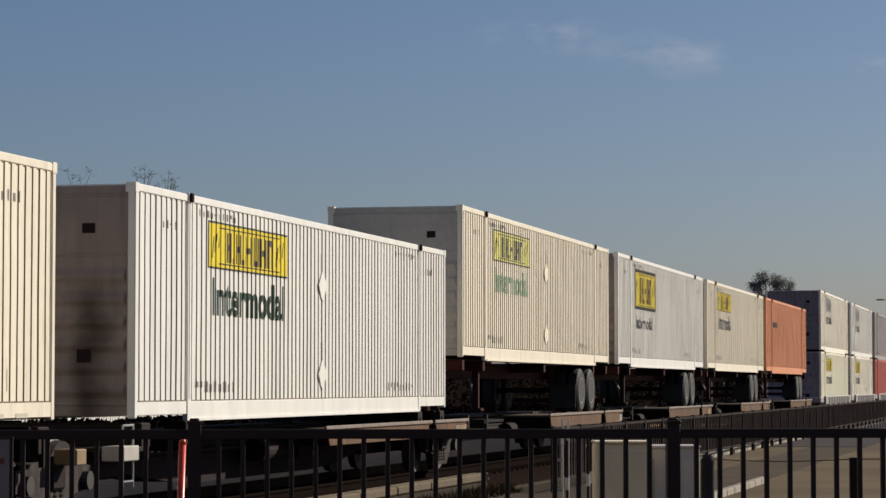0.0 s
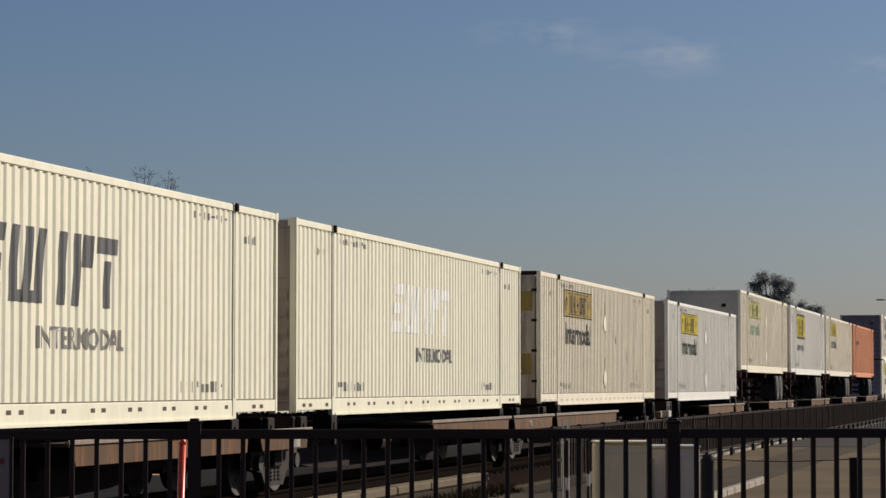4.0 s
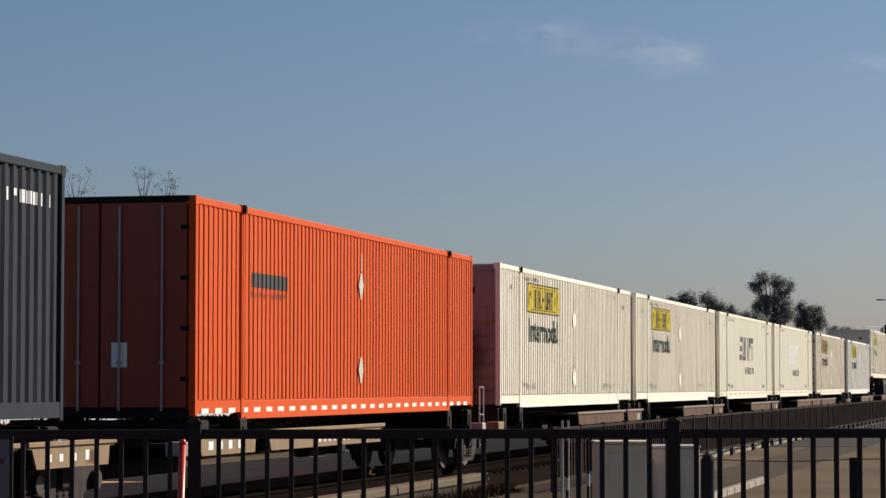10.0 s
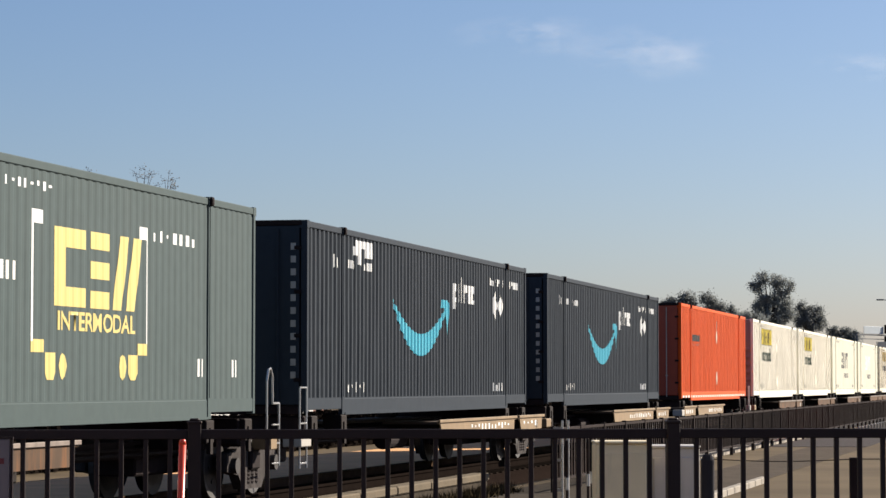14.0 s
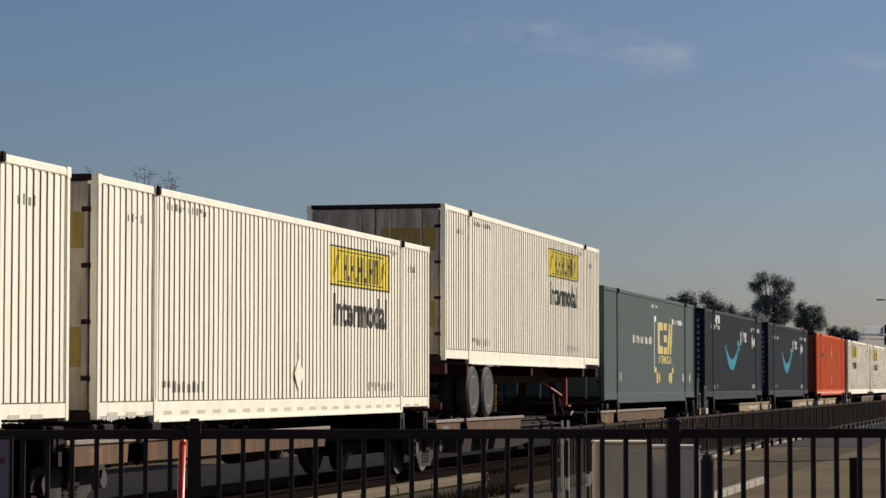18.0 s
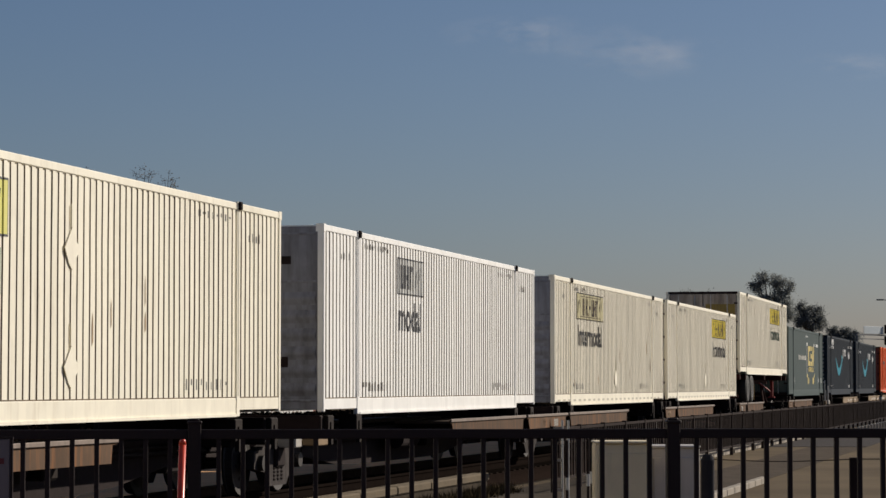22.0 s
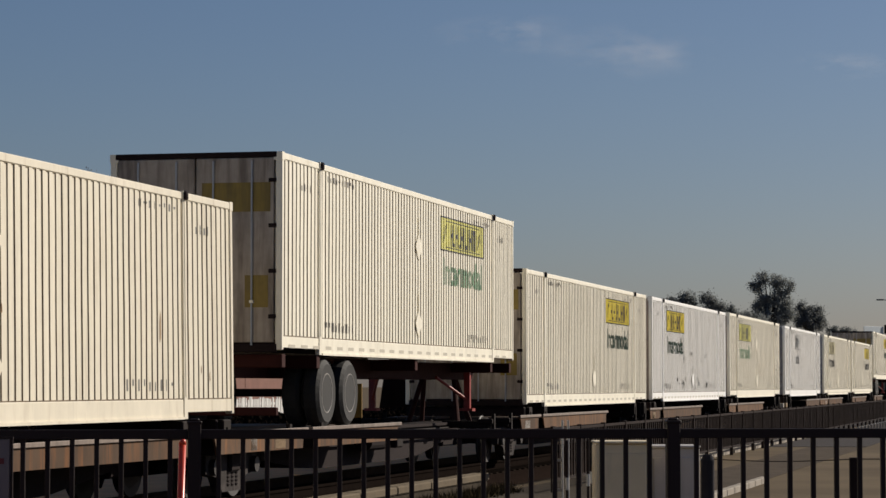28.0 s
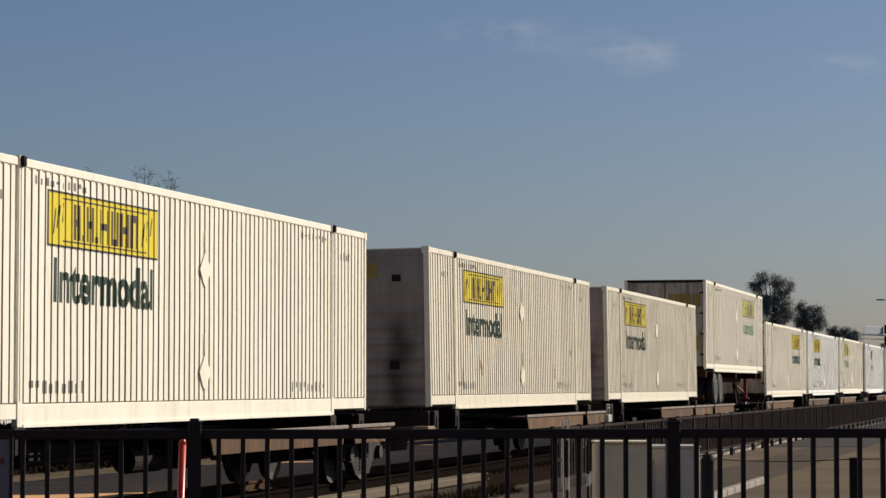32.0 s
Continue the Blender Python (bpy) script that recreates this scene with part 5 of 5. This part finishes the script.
for x, w, d, z, nm in ((1251, 0.115, 22.0, 1.165, "dark round-topped bollard"), (1509, 0.068, 22.0, 1.138, "dark square steel post")):
    b = thing("bollard", nm + " behind the fence", "bollard")
    b.matrix_basis = pose(*by_bearing(x, d), 0, 0, 0)
    if w > 0.1:
        link("shaft", rod(bmesh.new(), (0, 0, -0.02), (0, 0, z - 0.05), w / 2, 16), "bollard_paint", b, smooth=False)
        link("dome", rod(bmesh.new(), (0, 0, z - 0.05), (0, 0, z), w / 2, 16, w / 3), "bollard_paint", b)
    else:
        link("shaft", boxed(-w / 2, w / 2, -w / 2, w / 2, -0.02, z, bevel=0.005), "steel_dark", b)

# galvanised step frame where the railing begins
st = thing("pipe_step_frame", "galvanised pipe frame with rungs behind the fence", "ladder")
st.matrix_basis = pose(*by_bearing(992, 26.0), 0, 0, 0)
for x in (0.015, 0.075):
    link("upright", rod(bmesh.new(), (x, 0, -0.02), (x, 0, 1.40), 0.012, 8), "galv", st)
for z in (1.32, 1.0, 0.7, 0.4):
    link("rung", boxed(-0.075, 0.015, -0.02, 0.02, z - 0.014, z + 0.014), "kerb", st)
for x, z in ((1003, 0.86), (1024, 0.90), (1040, 0.87), (1047, 0.89)):
    b = thing("marker_post", "thin grey pipe post with a white reflective sleeve", "post", "thin marker posts")
    b.matrix_basis = pose(*by_bearing(x, 25.0 + (x - 1003) * 0.02), 0, 0, 0)
    link("pipe", rod(bmesh.new(), (0, 0, -0.02), (0, 0, 1.22), 0.013, 8), "railing", b)
    link("sleeve", rod(bmesh.new(), (0, 0, z - 0.12), (0, 0, z), 0.021, 10), "galv", b)

# ---- railing along the line ----
RAIL_M = 8.05
for k in range(44):
    s = 43.7 + 2.4 * k
    r = thing("railing_panel", "dull brown steel railing panel beside the track", "railing", "railing panels")
    r.matrix_basis = along(s, RAIL_M, 0)
    shared("rtop", "top_rail", lambda: boxed(0.0, 2.4, -0.025, 0.025, 1.0, 1.05, bevel=0.006), "railing", r)
    shared("rmid", "bottom_rail", lambda: boxed(0.0, 2.4, -0.02, 0.02, 0.18, 0.22), "railing", r)
    shared("rpost", "post", lambda: boxed(-0.04, 0.04, -0.04, 0.04, -0.02, 1.08, bevel=0.006), "railing", r)
    for i in range(1, 9):
        shared("rbar", "bar", lambda: boxed(-0.03, 0.03, -0.012, 0.012, 0.2, 1.01), "railing", r, m=pose(i * 0.267, 0, 0))

edging = thing("kerb_3", "whitewashed broken kerb with dry weeds", "kerb", kind="structure")
for i in range(8):
    shared("edgestone", "kerb_stone", lambda: boxed(0.01, 0.95, -0.07, 0.07, -0.03, 0.09, bevel=0.015), "kerb", edging, m=along(40.6 + i, 5.2, 0))
cable = thing("guard_cable", "thin dark cable strung between low posts", "cable")
bm = bmesh.new()
a, b = Vector(by_bearing(1255, 22.0, 1.125)), Vector(by_bearing(1509, 22.0, 1.125))
for k in range(8):
    p, q = a.lerp(b, k / 8), a.lerp(b, (k + 1) / 8)
    rod(bm, p - Vector((0, 0, 0.02 * math.sin(math.pi * k / 8))), q - Vector((0, 0, 0.02 * math.sin(math.pi * (k + 1) / 8))), 0.004, 6)
link("cable", bm, "steel_dark", cable)
bm = rod(bmesh.new(), b, Vector(by_bearing(1760, 22.0, 1.125)), 0.004, 6)
link("cable", bm, "steel_dark", cable)
end_post = thing("bollard", "dark square steel post at the cable's end", "bollard")
end_post.matrix_basis = pose(*by_bearing(1760, 22.0), 0, 0, 0)
link("shaft", boxed(-0.034, 0.034, -0.034, 0.034, -0.02, 1.138, bevel=0.005), "steel_dark", end_post)


# ---- trees ----
def tree(x, top, depth, width, height, leaf, label, seed, dens=900, size=0.22, sparse=False):
    """A tapered trunk with limbs, and a crown of small leaf clumps with gaps."""
    rnd = random.Random(seed)
    t = thing("tree", label, "tree")
    px, py, _ = by_bearing(x, depth)
    zt = CAM_Z + (683 - top) / 4560 * depth
    t.matrix_basis = pose(px, py, 0, 0, 0, rnd.uniform(0, 360))
    bm = bmesh.new()
    rod(bm, (0, 0, -0.1), (0, 0, zt - height * 0.8), zt * (0.012 if sparse else 0.028), 10, zt * (0.004 if sparse else 0.014))
    tips = []
    for i in range(9 if sparse else 16):
        a, z0 = rnd.uniform(0, 6.28), zt - height * rnd.uniform(0.5, 1.0)
        rr = width * 0.5 * rnd.uniform(0.45, 0.9)
        tip = Vector((math.cos(a) * rr, math.sin(a) * rr, min(zt * 0.99, z0 + height * rnd.uniform(0.25, 0.6))))
        rod(bm, (0, 0, z0 - height * 0.25), tip, zt * (0.0016 if sparse else 0.010), 6, zt * (0.0005 if sparse else 0.002))
        tips.append(tip)
        for _ in range(3):
            tp = tip + Vector((rnd.gauss(0, 0.16), rnd.gauss(0, 0.16), rnd.uniform(0.0, 0.2))) * width * 0.7
            tp.z = min(tp.z, zt)
            rod(bm, tip * 0.8 + Vector((0, 0, tip.z * 0.2)), tp, zt * (0.0008 if sparse else 0.003), 5, zt * 0.0004)
            tips.append(tp)
    link("trunk", bm, "bark", t)
    bm = bmesh.new()
    for _ in range(dens):
        c = rnd.choice(tips)
        p = c + Vector((rnd.gauss(0, 1), rnd.gauss(0, 1), rnd.gauss(0, 0.8))) * width * (0.07 if sparse else 0.105)
        if p.z > zt + 0.1 or p.z < zt - height * 1.15:
            continue
        u = Vector((rnd.gauss(0, 1), rnd.gauss(0, 1), rnd.gauss(0, 1))).normalized() * size * rnd.uniform(0.5, 1.2)
        w = u.cross(Vector((rnd.gauss(0, 1), rnd.gauss(0, 1), rnd.gauss(0, 1)))).normalized() * size * rnd.uniform(0.3, 0.8)
        bm.faces.new([bm.verts.new(p + v) for v in (u, w, -u, -w)])
    link("crown", bm, leaf, t)


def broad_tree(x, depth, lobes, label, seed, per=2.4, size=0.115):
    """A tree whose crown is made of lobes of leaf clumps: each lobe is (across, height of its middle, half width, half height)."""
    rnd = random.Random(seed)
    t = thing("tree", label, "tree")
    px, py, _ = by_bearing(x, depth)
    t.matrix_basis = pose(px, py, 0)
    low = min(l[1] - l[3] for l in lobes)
    bm = rod(bmesh.new(), (0, 0, -0.1), (0, 0, low), 0.24, 10, 0.16)
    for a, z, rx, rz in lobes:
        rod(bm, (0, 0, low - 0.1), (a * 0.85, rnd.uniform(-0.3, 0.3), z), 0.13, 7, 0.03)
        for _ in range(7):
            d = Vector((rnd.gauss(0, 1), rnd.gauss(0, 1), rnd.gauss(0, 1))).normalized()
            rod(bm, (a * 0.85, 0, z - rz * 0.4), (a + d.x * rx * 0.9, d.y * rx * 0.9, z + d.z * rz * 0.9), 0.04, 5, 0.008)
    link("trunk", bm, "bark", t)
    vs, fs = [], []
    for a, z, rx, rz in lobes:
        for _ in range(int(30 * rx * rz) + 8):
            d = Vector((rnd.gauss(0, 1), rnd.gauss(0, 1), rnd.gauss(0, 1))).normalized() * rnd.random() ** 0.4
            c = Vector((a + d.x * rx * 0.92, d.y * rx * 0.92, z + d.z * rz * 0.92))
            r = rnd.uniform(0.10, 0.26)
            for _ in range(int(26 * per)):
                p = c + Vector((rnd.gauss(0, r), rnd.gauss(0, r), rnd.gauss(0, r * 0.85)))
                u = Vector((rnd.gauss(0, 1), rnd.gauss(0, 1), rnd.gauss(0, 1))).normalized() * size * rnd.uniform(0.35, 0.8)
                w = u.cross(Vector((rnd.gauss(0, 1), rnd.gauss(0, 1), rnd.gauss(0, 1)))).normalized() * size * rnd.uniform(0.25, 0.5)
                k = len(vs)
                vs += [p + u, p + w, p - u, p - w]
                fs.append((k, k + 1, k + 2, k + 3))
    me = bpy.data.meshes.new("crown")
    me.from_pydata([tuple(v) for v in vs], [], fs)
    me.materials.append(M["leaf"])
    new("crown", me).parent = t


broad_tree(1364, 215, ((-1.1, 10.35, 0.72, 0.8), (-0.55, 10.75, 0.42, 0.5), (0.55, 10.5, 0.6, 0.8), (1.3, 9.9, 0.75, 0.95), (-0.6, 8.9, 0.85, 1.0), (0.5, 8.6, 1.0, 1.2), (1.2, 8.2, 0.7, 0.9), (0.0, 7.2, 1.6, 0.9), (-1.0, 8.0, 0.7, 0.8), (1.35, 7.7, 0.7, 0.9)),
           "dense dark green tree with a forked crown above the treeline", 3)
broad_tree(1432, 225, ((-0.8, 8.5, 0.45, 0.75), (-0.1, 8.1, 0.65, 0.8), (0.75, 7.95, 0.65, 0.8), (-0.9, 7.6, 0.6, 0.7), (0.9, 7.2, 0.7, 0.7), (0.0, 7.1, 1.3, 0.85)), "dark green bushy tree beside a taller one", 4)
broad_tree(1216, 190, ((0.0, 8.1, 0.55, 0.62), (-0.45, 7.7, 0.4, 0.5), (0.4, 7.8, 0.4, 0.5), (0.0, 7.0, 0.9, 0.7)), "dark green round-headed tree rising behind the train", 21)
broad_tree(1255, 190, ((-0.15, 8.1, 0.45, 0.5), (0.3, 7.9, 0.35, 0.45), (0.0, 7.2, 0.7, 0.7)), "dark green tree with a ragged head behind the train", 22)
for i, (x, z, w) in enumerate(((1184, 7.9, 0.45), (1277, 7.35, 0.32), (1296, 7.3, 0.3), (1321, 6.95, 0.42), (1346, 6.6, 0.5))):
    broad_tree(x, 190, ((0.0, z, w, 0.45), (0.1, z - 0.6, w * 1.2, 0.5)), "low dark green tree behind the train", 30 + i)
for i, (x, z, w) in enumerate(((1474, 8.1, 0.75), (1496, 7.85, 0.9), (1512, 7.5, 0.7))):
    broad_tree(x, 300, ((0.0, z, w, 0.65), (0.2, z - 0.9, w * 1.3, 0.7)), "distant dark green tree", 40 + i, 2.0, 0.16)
for i, (x, top, wd) in enumerate(((252, 294, 1.2), (292, 303, 0.9), (132, 298, 1.3))):
    tree(x, top, 95, wd, 1.6, "dry_leaf", "thin sparse treetop showing above the train", 60 + i, 120, 0.034, True)

# ---- distant signal gantry and lamp ----
gantry = thing("signal_gantry", "distant grey signal gantry with a pale board", "gantry")
gantry.matrix_basis = pose(*by_bearing(1517, 270), 0, 0, 50)
link("mast", rod(rod(bmesh.new(), (0, 0, -0.05), (0, 0, 7.3), 0.12, 10, 0.10), (7.2, 0, -0.05), (7.2, 0, 7.3), 0.12, 10, 0.10), "far_pole", gantry)
link("beam", box(box(bmesh.new(), -0.2, 7.4, -0.07, 0.07, 7.02, 7.16), -0.2, 7.4, -0.07, 0.07, 6.62, 6.70), "far_pole", gantry)
link("board", boxed(1.2, 5.2, -0.12, -0.07, 7.2, 8.0, bevel=0.02), "far_steel", gantry)
for x, z in ((5.5, 7.35), (5.5, 6.15)):
    head = link("signal_head", boxed(x - 0.22, x + 0.22, -0.35, -0.13, z - 0.1, z + 0.85, bevel=0.05), "steel_dark", gantry)
    for dz in (0.12, 0.5):
        link("visor", rod(bmesh.new(), (x, -0.55, z + dz), (x, -0.34, z + dz), 0.13, 10), "steel_dark", head)
lamp = thing("street_lamp", "tall distant street lamp with a short arm", "street lamp")
lamp.matrix_basis = pose(*by_bearing(1588, 270), 0, 0, 0)
link("pole", rod(bmesh.new(), (0, 0, -0.05), (0, 0, 10.6), 0.10, 10, 0.06), "far_pole", lamp)
link("arm", rod(bmesh.new(), (0, 0, 10.5), (-1.5, 0, 10.75), 0.045, 8), "far_pole", lamp)
link("lamp_head", boxed(-2.15, -1.4, -0.14, 0.14, 10.66, 10.8, bevel=0.04), "far_pole", lamp)

# ---- thin clouds ----
def cloud_material():
    m = bpy.data.materials.new("thin_cloud")
    m.use_nodes = True
    n, ln = m.node_tree.nodes, m.node_tree.links
    n.clear()
    out, mix = n.new("ShaderNodeOutputMaterial"), n.new("ShaderNodeMixShader")
    clear, white = n.new("ShaderNodeBsdfTransparent"), n.new("ShaderNodeBsdfTranslucent")
    white.inputs["Color"].default_value = (0.9, 0.86, 0.84, 1)
    tc, nz, info = n.new("ShaderNodeTexCoord"), n.new("ShaderNodeTexNoise"), n.new("ShaderNodeObjectInfo")
    nz.noise_dimensions = "4D"
    nz.inputs["Scale"].default_value, nz.inputs["Detail"].default_value, nz.inputs["Roughness"].default_value = 0.016, 7.0, 0.6
    mp = n.new("ShaderNodeMapping")
    mp.inputs["Location"].default_value, mp.inputs["Scale"].default_value = (417.3, 231.7, 158.9), (1.0, 1.0, 2.6)
    ln.new(tc.outputs["Object"], mp.inputs["Vector"])
    ln.new(mp.outputs[0], nz.inputs["Vector"])
    w = n.new("ShaderNodeMath")
    w.operation = "MULTIPLY"
    w.inputs[1].default_value = 40.0
    ln.new(info.outputs["Random"], w.inputs[0])
    ln.new(w.outputs[0], nz.inputs["W"])
    mg = n.new("ShaderNodeMapping")
    mg.inputs["Location"].default_value, mg.inputs["Scale"].default_value = (-1, 0, -1), (2, 0, 2)
    ln.new(tc.outputs["Generated"], mg.inputs["Vector"])
    gr = n.new("ShaderNodeTexGradient")
    gr.gradient_type = "SPHERICAL"
    ln.new(mg.outputs[0], gr.inputs["Vector"])
    rm = n.new("ShaderNodeMapRange")
    rm.inputs["From Min"].default_value, rm.inputs["From Max"].default_value = 0.42, 0.75
    ln.new(nz.outputs["Fac"], rm.inputs["Value"])
    mu, mv = n.new("ShaderNodeMath"), n.new("ShaderNodeMath")
    mu.operation = mv.operation = "MULTIPLY"
    ln.new(rm.outputs[0], mu.inputs[0])
    ln.new(gr.outputs["Fac"], mu.inputs[1])
    ln.new(mu.outputs[0], mv.inputs[0])
    mv.inputs[1].default_value = 0.27
    ln.new(mv.outputs[0], mix.inputs["Fac"])
    ln.new(clear.outputs[0], mix.inputs[1])
    ln.new(white.outputs[0], mix.inputs[2])
    ln.new(mix.outputs[0], out.inputs["Surface"])
    return m


M["cloud"] = cloud_material()
clouds = []
for x, y, w, h in ((985, 62, 330, 80), (1190, 92, 330, 110), (1560, 118, 200, 60)):
    d = 2400.0
    bm = bmesh.new()
    k = d / 4560
    bm.faces.new([bm.verts.new((a * w * k / 2, 0, b * h * k / 2)) for a, b in ((-1, -1), (1, -1), (1, 1), (-1, 1))])
    c = tagged(link("cloud", bm, "cloud"), "thin pale wisp of cloud in a hazy blue sky", "cloud", "wisps of cloud", "structure")
    clouds.append((c, x, y, d))


# ---- motion ----
def motions():
    for ob, s0, z, lean in moving:
        walk(ob, [(t, along(s0 + HALF * D_X / D_Y + run(t), FACE + HALF, z, 0.0, lean)) for t in ROW_TIMES])
    for w, ax, z, car, x in rolling:
        s0 = next(v[1] for v in moving if v[0] is car) + x + ax
        t0 = max(0.0, (24.0 - s0) / 11.2)
        t1 = min(32.0, (62.0 - s0) / 11.2)
        if t1 <= t0:
            continue
        n = max(2, int((t1 - t0) * 11.5 / WHEEL_R / radians(80)) + 1)
        times = [t0 + (t1 - t0) * i / n for i in range(n + 1)]
        roll = lambda t: pose(ax, 0, z, 0, math.degrees((run(t) - run(t0)) / WHEEL_R), 0)
        rows = [(t, roll(t)) for t in times]
        rows = ([(0.0, rows[0][1])] if frame(t0) > 1 else []) + rows + ([(32.0, rows[-1][1])] if frame(t1) < frame(32.0) else [])
        walk(w, rows)
    for c, x, y, d in clouds:
        place = lambda t: pose((x - 2.4 * t - 784) / 4560 * d, d, CAM_Z + (683 - y + 0.15 * t) / 4560 * d)
        walk(c, [(t, place(t)) for t in (0.0, 16.0, 32.0)])


motions()
